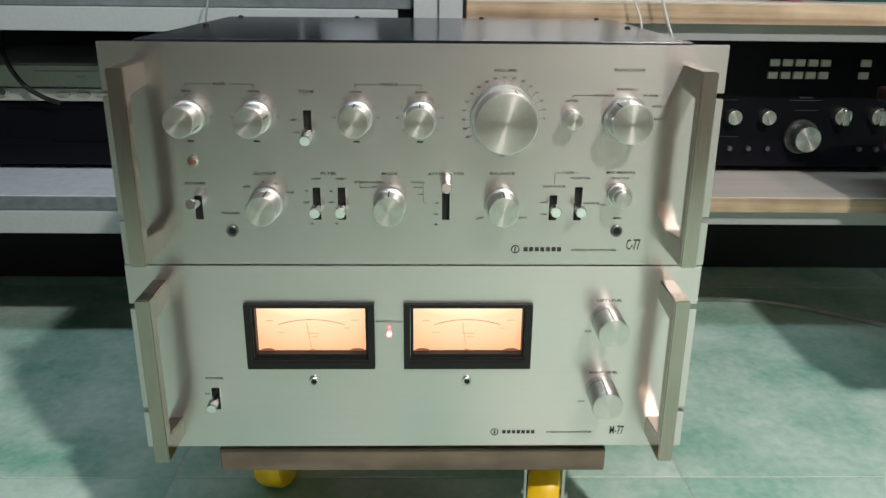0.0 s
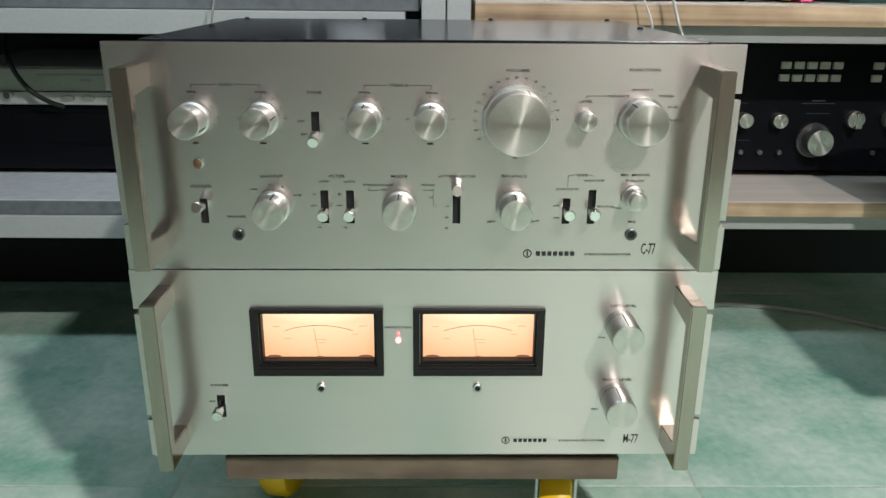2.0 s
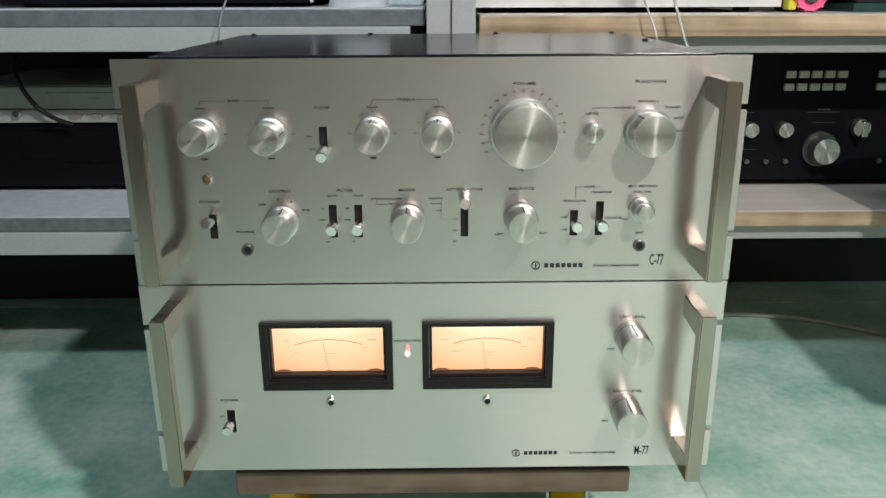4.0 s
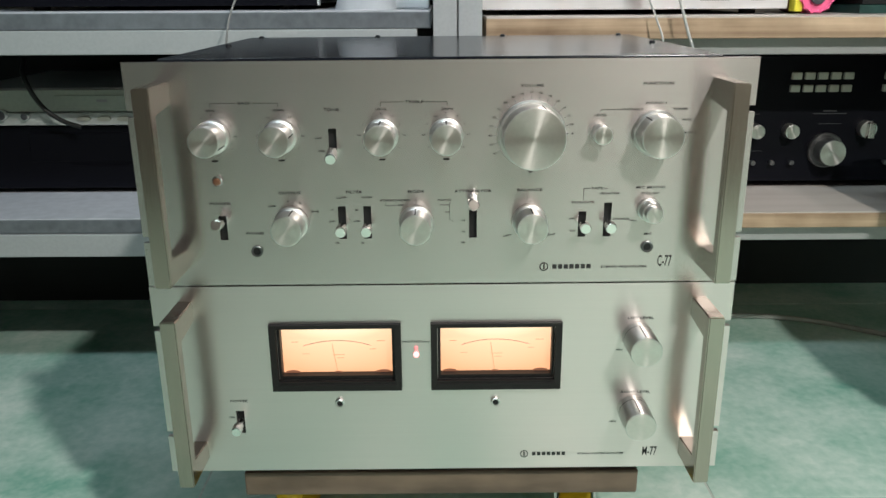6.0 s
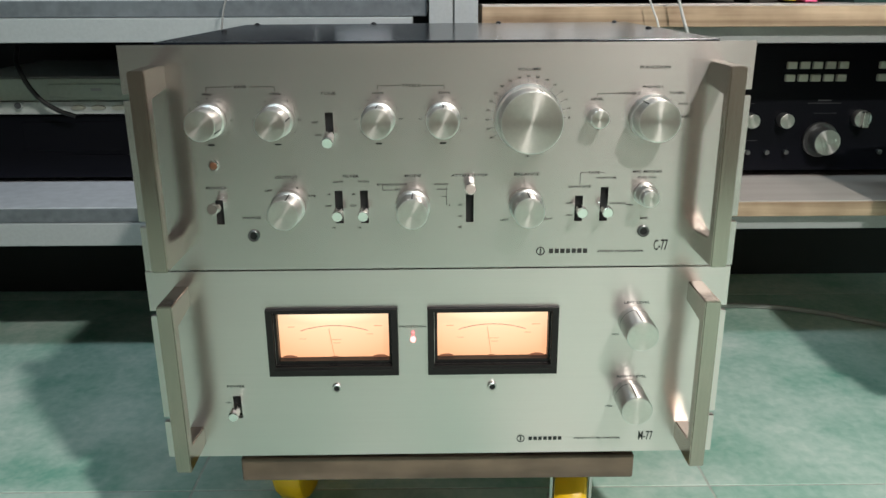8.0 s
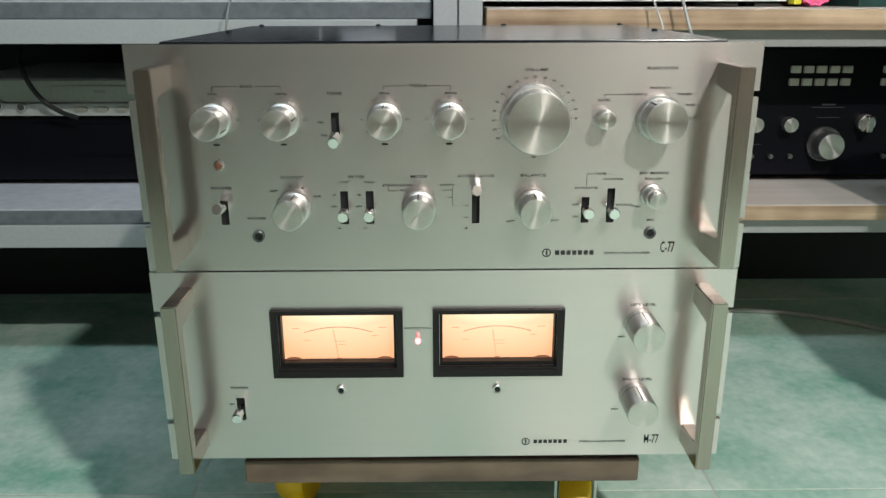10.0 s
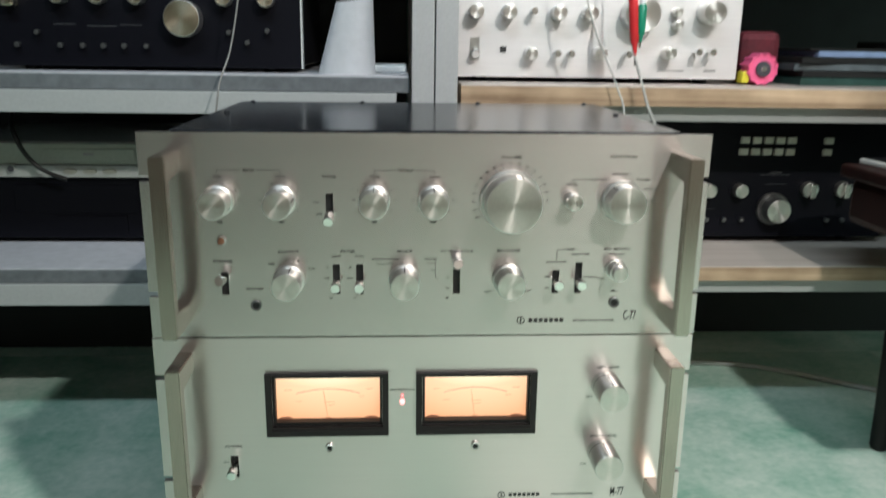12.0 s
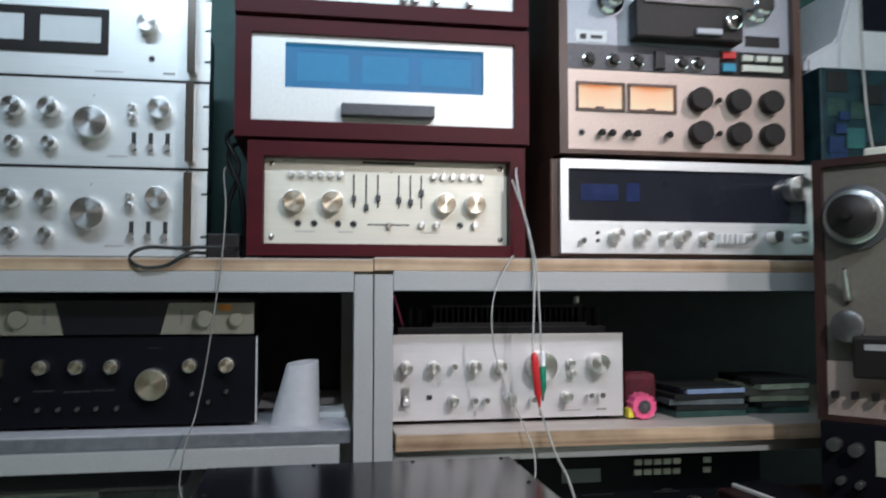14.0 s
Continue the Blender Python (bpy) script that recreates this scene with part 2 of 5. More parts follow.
def glow_card(name, top, bottom, power, z0, z1, centre, half):
    """A card lit by a bulb over its middle, dimmer towards its sides."""
    m = bpy.data.materials.new(name)
    m.use_nodes = True
    nt = m.node_tree
    n, l = nt.nodes, nt.links
    b = n["Principled BSDF"]
    b.inputs["Base Color"].default_value = (0.16, 0.11, 0.07, 1)
    tc = n.new("ShaderNodeTexCoord")
    sp = n.new("ShaderNodeSeparateXYZ")
    l.new(tc.outputs["Object"], sp.inputs[0])
    mr = n.new("ShaderNodeMapRange")
    mr.inputs["From Min"].default_value, mr.inputs["From Max"].default_value = z0, z1
    l.new(sp.outputs["Z"], mr.inputs["Value"])
    rp = n.new("ShaderNodeValToRGB")
    rp.color_ramp.elements[0].color, rp.color_ramp.elements[1].color = (*bottom, 1), (*top, 1)
    e = rp.color_ramp.elements.new(0.68)
    e.color = (*[0.6 * a + 0.4 * c for a, c in zip(bottom, top)], 1)
    off = n.new("ShaderNodeMath")
    off.operation = "SUBTRACT"
    l.new(sp.outputs["X"], off.inputs[0])
    off.inputs[1].default_value = centre
    square = n.new("ShaderNodeMath")
    square.operation = "MULTIPLY"
    l.new(off.outputs[0], square.inputs[0])
    l.new(off.outputs[0], square.inputs[1])
    fall = n.new("ShaderNodeMath")
    fall.operation = "MULTIPLY_ADD"
    l.new(square.outputs[0], fall.inputs[0])
    fall.inputs[1].default_value = -0.38 / half ** 2
    l.new(mr.outputs[0], fall.inputs[2])
    l.new(fall.outputs[0], rp.inputs[0])
    l.new(rp.outputs[0], b.inputs["Emission Color"])
    b.inputs["Emission Strength"].default_value = power
    return m


def tile_material():
    m = bpy.data.materials.new("green_marbled_tile")
    m.use_nodes = True
    nt = m.node_tree
    n, l = nt.nodes, nt.links
    b = n["Principled BSDF"]
    geo = n.new("ShaderNodeNewGeometry")
    info = n.new("ShaderNodeObjectInfo")
    off = n.new("ShaderNodeVectorMath")
    off.operation = "MULTIPLY_ADD"
    l.new(info.outputs["Random"], off.inputs[0])
    off.inputs[1].default_value = (3, 5, 7)
    l.new(geo.outputs["Position"], off.inputs[2])
    a = n.new("ShaderNodeTexNoise")
    a.inputs["Scale"].default_value, a.inputs["Detail"].default_value, a.inputs["Distortion"].default_value = 8.0, 9, 0.25
    l.new(off.outputs[0], a.inputs["Vector"])
    c = n.new("ShaderNodeTexNoise")
    c.inputs["Scale"].default_value, c.inputs["Detail"].default_value, c.inputs["Distortion"].default_value = 85, 10, 0.3
    l.new(off.outputs[0], c.inputs["Vector"])
    mix = n.new("ShaderNodeMix")
    mix.inputs[0].default_value = 0.3
    l.new(a.outputs[0], mix.inputs[2])
    l.new(c.outputs[0], mix.inputs[3])
    r = n.new("ShaderNodeValToRGB")
    r.color_ramp.elements[0].position, r.color_ramp.elements[1].position = 0.27, 0.72
    r.color_ramp.elements[0].color, r.color_ramp.elements[1].color = (0.16, 0.43, 0.325, 1), (0.80, 0.87, 0.80, 1)
    l.new(mix.outputs[0], r.inputs[0])
    l.new(r.outputs[0], b.inputs["Base Color"])
    b.inputs["Roughness"].default_value = 0.28
    return m


TILE = tile_material()
METER_GLOW = [glow_card("lit_amber_meter_card", (1.0, 0.96, 0.66), (0.88, 0.43, 0.22), 1.2, 0.098, 0.1445, x, 0.055) for x in (-0.090, 0.045)]
REEL_GLOW = [glow_card("lit_orange_meter_card", (1.0, 0.36, 0.12), (1.0, 0.78, 0.50), 1.05, 0.08, 0.125, x, 0.045) for x in (-0.1545, -0.057)]

# ---- mesh helpers ----


def box(bm, x0, x1, y0, y1, z0, z1, bev=0.0):
    vs = bmesh.ops.create_cube(bm, size=1)["verts"]
    for v in vs:
        v.co = Vector((x0 + (v.co.x + 0.5) * (x1 - x0), y0 + (v.co.y + 0.5) * (y1 - y0), z0 + (v.co.z + 0.5) * (z1 - z0)))
    if bev:
        es = list({e for v in vs for e in v.link_edges})
        bmesh.ops.bevel(bm, geom=es, offset=bev, segments=2, affect="EDGES", profile=0.5)
    return bm


def solid(*args, **kw):
    return box(bmesh.new(), *args, **kw)


def lathe(bm, x, z, prof, seg=40, axis="y", y=0.0):
    """A turned body; prof holds (along the axis, radius)."""
    rings = []
    for a, r in prof:
        ring = []
        for i in range(seg):
            t = 2 * math.pi * i / seg
            u, w = r * math.cos(t), r * math.sin(t)
            ring.append(bm.verts.new((x + u, a, z + w) if axis == "y" else (x + u, y + w, z + a) if axis == "z" else (x + a, y + u, z + w)))
        rings.append(ring)
    for p, q in zip(rings, rings[1:]):
        for i in range(seg):
            bm.faces.new((p[i], p[(i + 1) % seg], q[(i + 1) % seg], q[i]))
    bm.faces.new(rings[0])
    bm.faces.new(list(reversed(rings[-1])))
    bmesh.ops.recalc_face_normals(bm, faces=bm.faces[:])
    return bm


def grid_plate(bm, x0, x1, z0, z1, y0, y1, holes):
    """A plate with rectangular openings that go through it."""
    xs = sorted({x0, x1, *[h[0] for h in holes], *[h[1] for h in holes]})
    zs = sorted({z0, z1, *[h[2] for h in holes], *[h[3] for h in holes]})
    full = lambda i, j: 0 <= i < len(xs) - 1 and 0 <= j < len(zs) - 1 and not any(
        h[0] <= (xs[i] + xs[i + 1]) / 2 <= h[1] and h[2] <= (zs[j] + zs[j + 1]) / 2 <= h[3] for h in holes)
    store = {}

    def v(i, j, k):
        if (i, j, k) not in store:
            store[i, j, k] = bm.verts.new((xs[i], (y0, y1)[k], zs[j]))
        return store[i, j, k]
    for i in range(len(xs) - 1):
        for j in range(len(zs) - 1):
            if not full(i, j):
                continue
            bm.faces.new((v(i, j, 0), v(i + 1, j, 0), v(i + 1, j + 1, 0), v(i, j + 1, 0)))
            bm.faces.new((v(i, j, 1), v(i, j + 1, 1), v(i + 1, j + 1, 1), v(i + 1, j, 1)))
            for (a, b), (p, q) in (((-1, 0), ((i, j), (i, j + 1))), ((1, 0), ((i + 1, j), (i + 1, j + 1))), ((0, -1), ((i, j), (i + 1, j))), ((0, 1), ((i, j + 1), (i + 1, j + 1)))):
                if not full(i + a, j + b):
                    bm.faces.new((v(*p, 0), v(*q, 0), v(*q, 1), v(*p, 1)))
    bmesh.ops.recalc_face_normals(bm, faces=bm.faces[:])
    return bm


def mesh_of(bm, material, smooth=False):
    me = bpy.data.meshes.new("mesh")
    bm.to_mesh(me)
    bm.free()
    me.materials.append(material)
    if smooth:
        for p in me.polygons:
            p.use_smooth = True
        me.set_sharp_from_angle(angle=radians(35))
    return me


def part(name, bm, material, parent, label="", smooth=False):
    ob = new(name, bm if isinstance(bm, bpy.types.Mesh) else mesh_of(bm, material, smooth))
    ob.parent = parent
    if label:
        ob["label"] = label
    return ob


def thing(name, label, category, loc=(0, 0, 0), rz=0.0, group="", kind=""):
    ob = new(name)
    ob.empty_display_size = 0.02
    ob.matrix_basis = pose(*loc, 0, 0, rz)
    return tagged(ob, label, category, group, kind)


def alone(name, bm, material, label, category, loc=(0, 0, 0), rz=0.0, group="", kind="", smooth=False):
    ob = new(name, mesh_of(bm, material, smooth))
    ob.matrix_basis = pose(*loc, 0, 0, rz)
    return tagged(ob, label, category, group, kind)


def tube_mesh(points, r, material, smooth=True):
    c = bpy.data.curves.new("cable", "CURVE")
    c.dimensions, c.bevel_depth, c.bevel_resolution, c.use_fill_caps, c.resolution_u = "3D", r, 2, True, 10
    s = c.splines.new("BEZIER")
    s.bezier_points.add(len(points) - 1)
    for b, p in zip(s.bezier_points, points):
        b.co, b.handle_left_type, b.handle_right_type = p, "AUTO", "AUTO"
    tmp = bpy.data.objects.new("tmp", c)
    me = bpy.data.meshes.new_from_object(tmp)
    bpy.data.objects.remove(tmp)
    me.materials.clear()
    me.materials.append(material)
    for p in me.polygons:
        p.use_smooth = True
    return me


def text(body, x, z, cap, parent, y=-0.0003, material=None, wide=1.48):
    """Lettering of a given cap height, centred, on a face that looks along -y."""
    c = bpy.data.curves.new("text", "FONT")
    c.body, c.size, c.align_x, c.align_y, c.extrude = body, 0.9 * cap / 0.69, "CENTER", "CENTER", 0.0001
    c.resolution_u, c.offset = 2, cap * 0.007
    tmp = bpy.data.objects.new("tmp", c)
    me = bpy.data.meshes.new_from_object(tmp)
    bpy.data.objects.remove(tmp)
    for v in me.vertices:
        v.co = Vector((v.co.x * wide + x, y - v.co.z, v.co.y + z))
    me.materials.clear()
    me.materials.append(material or INK)
    ob = new("lettering", me)
    ob.parent = parent
    return ob


def bars(parent, items, y=-0.0003, material=None, name="marking"):
    """Thin printed bars (x0, x1, z0, z1)."""
    for x0, x1, z0, z1 in items:
        part(name, solid(x0, x1, y - 0.0001, y + 0.0001, z0, z1), material or INK, parent)


KNOB_STORE = {}


def knob(parent, x, z, r, d, y=0.0, style="spun", face=None, side=None, mark=True, turn=0.0, name="knob"):
    key = (round(r, 4), round(d, 4), style, face, side, mark)
    if key not in KNOB_STORE:
        bm = bmesh.new()
        skirt = r * 1.12 if style == "skirt" else r
        prof = [(-0.0006, skirt * 0.9), (-0.001, skirt), (-d * 0.22, skirt), (-d * 0.25, r), (-d + 0.0008, r), (-d + 0.0002, r - 0.0003), (-d, r - 0.0009)]
        lathe(bm, 0, 0, prof, 48)
        m1 = mesh_of(bm, side or KNOB_SIDE, True)
        bm = lathe(bmesh.new(), 0, 0, [(-d + 0.0002, r - 0.0010), (-d - 0.0002, r - 0.0010)], 48)
        m2 = mesh_of(bm, face or KNOB, False)
        m3 = mesh_of(box(bmesh.new(), -0.0005, 0.0005, -d * 0.97, -d * 0.3, r - 0.0004, r + 0.0003), INK) if mark else None
        KNOB_STORE[key] = (m1, m2, m3)
    m1, m2, m3 = KNOB_STORE[key]
    ob = new(name, m1)
    ob.parent = parent
    ob.matrix_basis = pose(x, y, z, 0, turn, 0)
    f = new("knob_face", m2)
    f.parent = ob
    if m3:
        f = new("pointer_line", m3)
        f.parent = ob
    return ob


def lever(parent, x, z, tilt_x=0.0, length=0.020, y=0.0, w=0.0048, material=None):
    """A bat switch that leans up or down out of its slot."""
    bm = bmesh.new()
    lathe(bm, 0, 0, [(0.004, w * 0.45), (-length * 0.3, w * 0.5), (-length * 0.45, w * 0.72), (-length + 0.001, w * 0.85), (-length, w * 0.7)], 20)
    ob = part("switch_lever", bm, material or CHROME, parent, smooth=True)
    ob.matrix_basis = pose(x, y, z, tilt_x, 0, 0)
    return ob


def jack(parent, x, z, r=0.0048, y=0.0):
    bm = bmesh.new()
    lathe(bm, x, z, [(y + 0.001, r), (y - 0.0015, r), (y - 0.002, r * 0.85), (y - 0.0018, r * 0.66), (y + 0.010, r * 0.62), (y + 0.0102, r * 0.3)], 28)
    ob = part("jack_socket", bm, DIMMETAL, parent, smooth=True)
    hole = part("socket_hole", lathe(bmesh.new(), x, z, [(y - 0.0012, r * 0.64), (y - 0.0010, r * 0.64)], 24), DARK, ob)
    return ob


def screw(parent, x, z, r=0.003, y=0.0, material=None):
    bm = lathe(bmesh.new(), x, z, [(y, r), (y - 0.001, r), (y - 0.0018, r * 0.6)], 16)
    return part("screw", bm, material or CHROME, parent, smooth=True)


def handle(parent, x0, x1, z0, z1, depth, material, leg=0.020, bar=0.020, name="handle", y=0.0):
    """A rack handle: a slab with a cut opening, edges softened."""
    bm = bmesh.new()
    outer = [(y, z0), (y - depth, z0), (y - depth, z1), (y, z1)]
    inner = [(y, z1 - leg), (y - depth + bar, z1 - leg - 0.004), (y - depth + bar, z0 + leg + 0.004), (y, z0 + leg)]
    ring = outer + inner
    f = bm.faces.new([bm.verts.new((x0, a, b)) for a, b in ring])
    ext = bmesh.ops.extrude_face_region(bm, geom=[f])["geom"]
    for g in ext:
        if isinstance(g, bmesh.types.BMVert):
            g.co.x = x1
    bmesh.ops.recalc_face_normals(bm, faces=bm.faces[:])
    bmesh.ops.bevel(bm, geom=[e for e in bm.edges if min(v.co.y for v in e.verts) < y - 0.005], offset=0.0009, segments=2, affect="EDGES")
    return part(name, bm, material, parent)


# ---- the room ----
alone("floor", solid(-3.2, 3.2, -1.75, 1.1, -0.06, -0.0007), GROUT, "pale grout bed under green marbled floor tiles", "floor", kind="structure")
BACK = alone("wall_back", solid(-3.2, 3.2, 1.02, 1.14, -0.06, 3.0), TEAL, "teal painted wall behind the shelves", "wall", kind="structure")
# Unseen wall behind the camera, set close and warm to tint the panels' reflections.
alone("wall_front", solid(-3.08, 3.08, -1.75, -1.628, -0.06, 3.0), DUNWALL, "unseen dun wall added to warm the panel reflections", "wall", kind="structure")
alone("wall_left", solid(-3.2, -3.08, -1.75, 1.02, -0.06, 3.0), PALEWALL, "plain pale green painted wall", "wall", kind="structure")
alone("wall_right", solid(3.08, 3.2, -1.75, 1.02, -0.06, 3.0), PALEWALL, "plain pale green painted wall", "wall", kind="structure")
alone("ceiling", solid(-3.2, 3.2, -1.75, 1.14, 3.0, 3.1), CEIL, "plain pale ceiling", "ceiling", kind="structure")


# ---- shelving ----
def steel_unit(name, label, posts, rails):
    t = thing(name, label, "shelf frame", kind="structure")
    for x0, x1, y0, y1 in posts:
        bm = bmesh.new()
        box(bm, x0, x1, y0, y0 + 0.003, 0.0, 0.785, 0.0008)
        box(bm, x0, x0 + 0.003, y0 + 0.003, y0 + 0.032, 0.0, 0.785)
        part("post", bm, STEEL, t)
    for x0, x1, y0, y1, z0, z1 in rails:
        part("rail", solid(x0, x1, y0, y1, z0, z1, bev=0.001), STEEL, t)
    return t


steel_unit("shelf_frame_left", "grey painted steel angle shelf frame standing on tiles",
           [(-0.009, 0.021, 0.430, 0.46), (-1.25, -1.22, 0.430, 0.46), (-0.009, 0.021, 0.93, 0.96), (-1.25, -1.22, 0.93, 0.96)],
           [(-1.22, -0.0095, 0.4305, 0.46, 0.757, 0.789), (-1.22, -0.03, 0.436, 0.47, 0.487, 0.517), (-1.22, -0.03, 0.436, 0.47, 0.214, 0.246)])
steel_unit("shelf_frame_right", "grey painted steel angle shelf frame standing on tiles",
           [(0.023, 0.053, 0.430, 0.46), (1.28, 1.31, 0.430, 0.46), (0.023, 0.053, 0.93, 0.96), (1.28, 1.31, 0.93, 0.96)],
           [(0.0535, 1.28, 0.4305, 0.46, 0.759, 0.791), (0.056, 1.28, 0.45, 0.47, 0.482, 0.503), (0.056, 1.28, 0.45, 0.47, 0.228, 0.250)])


def board(name, label, x0, x1, z0, z1, y0, edge, top, y1=0.96):
    t = thing(name, label, "shelf board", kind="structure")
    part("board_core", solid(x0, x1, y0, y1, z0, z1 - 0.002, bev=0.0012), edge, t)
    part("board_face", solid(x0 + 0.001, x1 - 0.001, y0 + 0.001, y1, z1 - 0.0019, z1), top, t)
    return t


board("shelf_board_left_middle", "grey laminate board on the steel frame", -1.22, -0.012, 0.5175, 0.540, 0.444, BOARD_EDGE, LAMINATE)
board("shelf_board_left_low", "grey laminate board on the steel frame", -1.22, -0.012, 0.2465, 0.268, 0.440, BOARD_EDGE, LAMINATE)
board("shelf_board_right_middle", "rough pine plank with pale plywood top", 0.058, 1.28, 0.5035, 0.531, 0.432, PLANK, PLANK_TOP)
board("shelf_board_right_low", "rough pine plank with pale plywood top", 0.058, 1.28, 0.2505, 0.273, 0.434, PLANK, PLANK_TOP)
board("shelf_board_left_top", "pine plank over the grey steel beam", -1.25, 0.0215, 0.7895, 0.810, 0.432, PLANK, PLANK_TOP)
board("shelf_board_right_top", "pine plank over the grey steel beam", 0.0225, 1.31, 0.7915, 0.813, 0.432, PLANK, PLANK_TOP)


# Added black boards: they stand for the deep shade under the low shelves.
alone("back_board_left", solid(-1.22, -0.02, 0.816, 0.828, 0.0005, 0.2455, bev=0.001), DARK, "added black board standing for the deep shade under the shelf", "board", kind="structure")
alone("back_board_right", solid(0.058, 1.28, 0.884, 0.896, 0.0005, 0.2495, bev=0.001), DARK, "added black board standing for the deep shade under the shelf", "board", kind="structure")


# Boards added behind the gear so that the shelf interiors read as shaded.
alone("back_board_left_shelves", solid(-1.22, -0.012, 0.962, 0.974, 0.2465, 0.7565, bev=0.001), BACK_SHADE, "added dark board standing for the shade behind the left shelves", "board", kind="structure")
alone("back_board_right_shelves", solid(0.058, 1.28, 0.962, 0.974, 0.2505, 0.7585, bev=0.001), BACK_SHADE, "added dark board standing for the shade behind the right shelves", "board", kind="structure")


# ---- the two main units ----
def rack_panel(t, z0, z1, holes, notches, material=ALU, name="front_panel", half=0.241):
    h = list(holes)
    for a, b in notches:
        h += [(-half, -half + 0.009, a, b), (half - 0.009, half, a, b)]
    return part(name, grid_plate(bmesh.new(), -half, half, z0, z1, 0.0, 0.005, h), material, t)


def brand_mark(t, x, z, w, h):
    """A maker's mark as a ring and plain blocks."""
    bm = bmesh.new()
    n = 7
    for i in range(n):
        a = x + 0.008 + i * w / n
        box(bm, a, a + w / n * 0.72, -0.0004, -0.0002, z - h / 2, z + h / 2)
    part("maker_mark", bm, INK, t)
    bm = bmesh.new()
    for i in range(20):
        a, b = 2 * math.pi * i / 20, 2 * math.pi * (i + 1) / 20
        q = [bm.verts.new((x + 0.001 + r * math.cos(k), -0.0004, z + r * math.sin(k))) for r, k in ((0.0036, a), (0.0036, b), (0.0028, b), (0.0028, a))]
        bm.faces.new(q)
    box(bm, x + 0.0004, x + 0.0016, -0.0004, -0.0002, z - 0.002, z + 0.002)
    part("maker_emblem", bm, INK, t)


Z0 = 0.3345
PRE = thing("preamplifier", "silver brushed aluminium preamplifier stacked on the power amplifier", "amplifier", (0, 0, Z0))
PRE.matrix_basis = pose(0, 0, Z0, 0, -0.2, 0)
slots = [(-0.0845, 0.440, 0.461), (-0.1755, 0.372, 0.392), (-0.0800, 0.372, 0.399), (-0.0598, 0.372, 0.399), (0.0245, 0.372, 0.399), (0.1120, 0.372, 0.393), (0.1322, 0.372, 0.400)]
jacks = [(-0.150, 0.3625), (0.1655, 0.3632)]
rack_panel(PRE, -0.0014, 0.1778, [(x - 0.0031, x + 0.0031, a - Z0, b - Z0) for x, a, b in slots] + [(x - 0.003, x + 0.003, z - Z0 - 0.003, z - Z0 + 0.003) for x, z in jacks],
           [(0.0355, 0.0405), (0.1365, 0.1415)])
part("chassis", solid(-0.212, 0.212, 0.0055, 0.316, 0.004, 0.1763, bev=0.001), BLACK, PRE)
for x, a, b in slots:
    part("slot_liner", solid(x - 0.0032, x + 0.0032, 0.0042, 0.0054, a - Z0 - 0.001, b - Z0 + 0.001), DARK, PRE)
lid = part("lid", solid(-0.215, 0.215, 0.0056, 0.318, 0.1765, 0.1795, bev=0.0008), LID, PRE, "glossy black painted steel lid")
for x in (-0.2, -0.07, 0.07, 0.2):
    bm = lathe(bmesh.new(), x, 0.1795, [(0, 0.003), (0.0012, 0.0028), (0.002, 0.0015)], 14, "z", 0.308)
    part("lid_screw", bm, BLACK, lid)
for x in (-0.2, 0.2):
    bm = lathe(bmesh.new(), x, 0.1795, [(0, 0.003), (0.0012, 0.0028), (0.002, 0.0015)], 14, "z", 0.16)
    part("lid_screw", bm, BLACK, lid)
for s in (-1, 1):
    handle(PRE, min(s * 0.2068, s * 0.2192), max(s * 0.2068, s * 0.2192), 0.347 - Z0, 0.4975 - Z0, 0.045, HANDLE, leg=0.017, bar=0.0105)
zr, zl = 0.4555 - Z0, 0.386 - Z0
for x, d, turn in ((-0.177, 0.027, 118), (-0.125, 0.027, 75), (-0.0465, 0.025, 0), (0.0035, 0.025, 0)):
    knob(PRE, x, zr, 0.0118, d, style="skirt", turn=turn)
    bars(PRE, [(x - 0.0024, x + 0.0024, zr - 0.0196, zr - 0.0184)], name="scale_mark")
    for k in (-125, -100, -60, -30, 0, 30, 60, 100, 125):
        a = radians(k)
        cx, cz = x + 0.0167 * math.sin(a), zr + 0.0167 * math.cos(a)
        if abs(k) in (60,):
            text("3", cx, cz, 0.0013, PRE)
        elif abs(k) == 100:
            text("4.5", cx + math.copysign(0.001, k), cz + 0.003, 0.0013, PRE)
        else:
            text({0: "0", 30: "1.5", -30: "1.5", 125: "6", -125: "6"}[k], cx, cz, 0.0012, PRE)
vx = 0.0695
lathe_ob = lathe(bmesh.new(), vx, zr, [(-0.0005, 0.0262), (-0.003, 0.0262), (-0.0042, 0.0252)], 64)
part("volume_ring", lathe_ob, KNOB_SIDE, PRE, smooth=True)
knob(PRE, vx, zr, 0.0236, 0.026, turn=18, name="volume_knob")
for i, s in enumerate(("60", "50", "42", "37", "33", "30", "28", "26", "24", "22", "20", "18", "16", "14", "12", "10", "8")):
    a = radians(-118 + i * 13.0)
    text(s, vx + 0.0318 * math.sin(a), zr + 0.0318 * math.cos(a), 0.0016, PRE)
    bm = bmesh.new()
    box(bm, -0.0002, 0.0002, -0.0004, -0.0002, 0.0272, 0.0292)
    mk_ob = part("scale_tick", bm, GREYINK, PRE)
    mk_ob.matrix_basis = pose(vx, 0, zr, 0, -118 + i * 13.0, 0)
text("dB", vx, zr - 0.0300, 0.0015, PRE)
knob(PRE, 0.1225, zr + 0.0005, 0.0072, 0.015, mark=False)
fx = 0.1655
lathe_ob = lathe(bmesh.new(), fx, zr, [(-0.0005, 0.0178), (-0.006, 0.0178), (-0.007, 0.017)], 48)
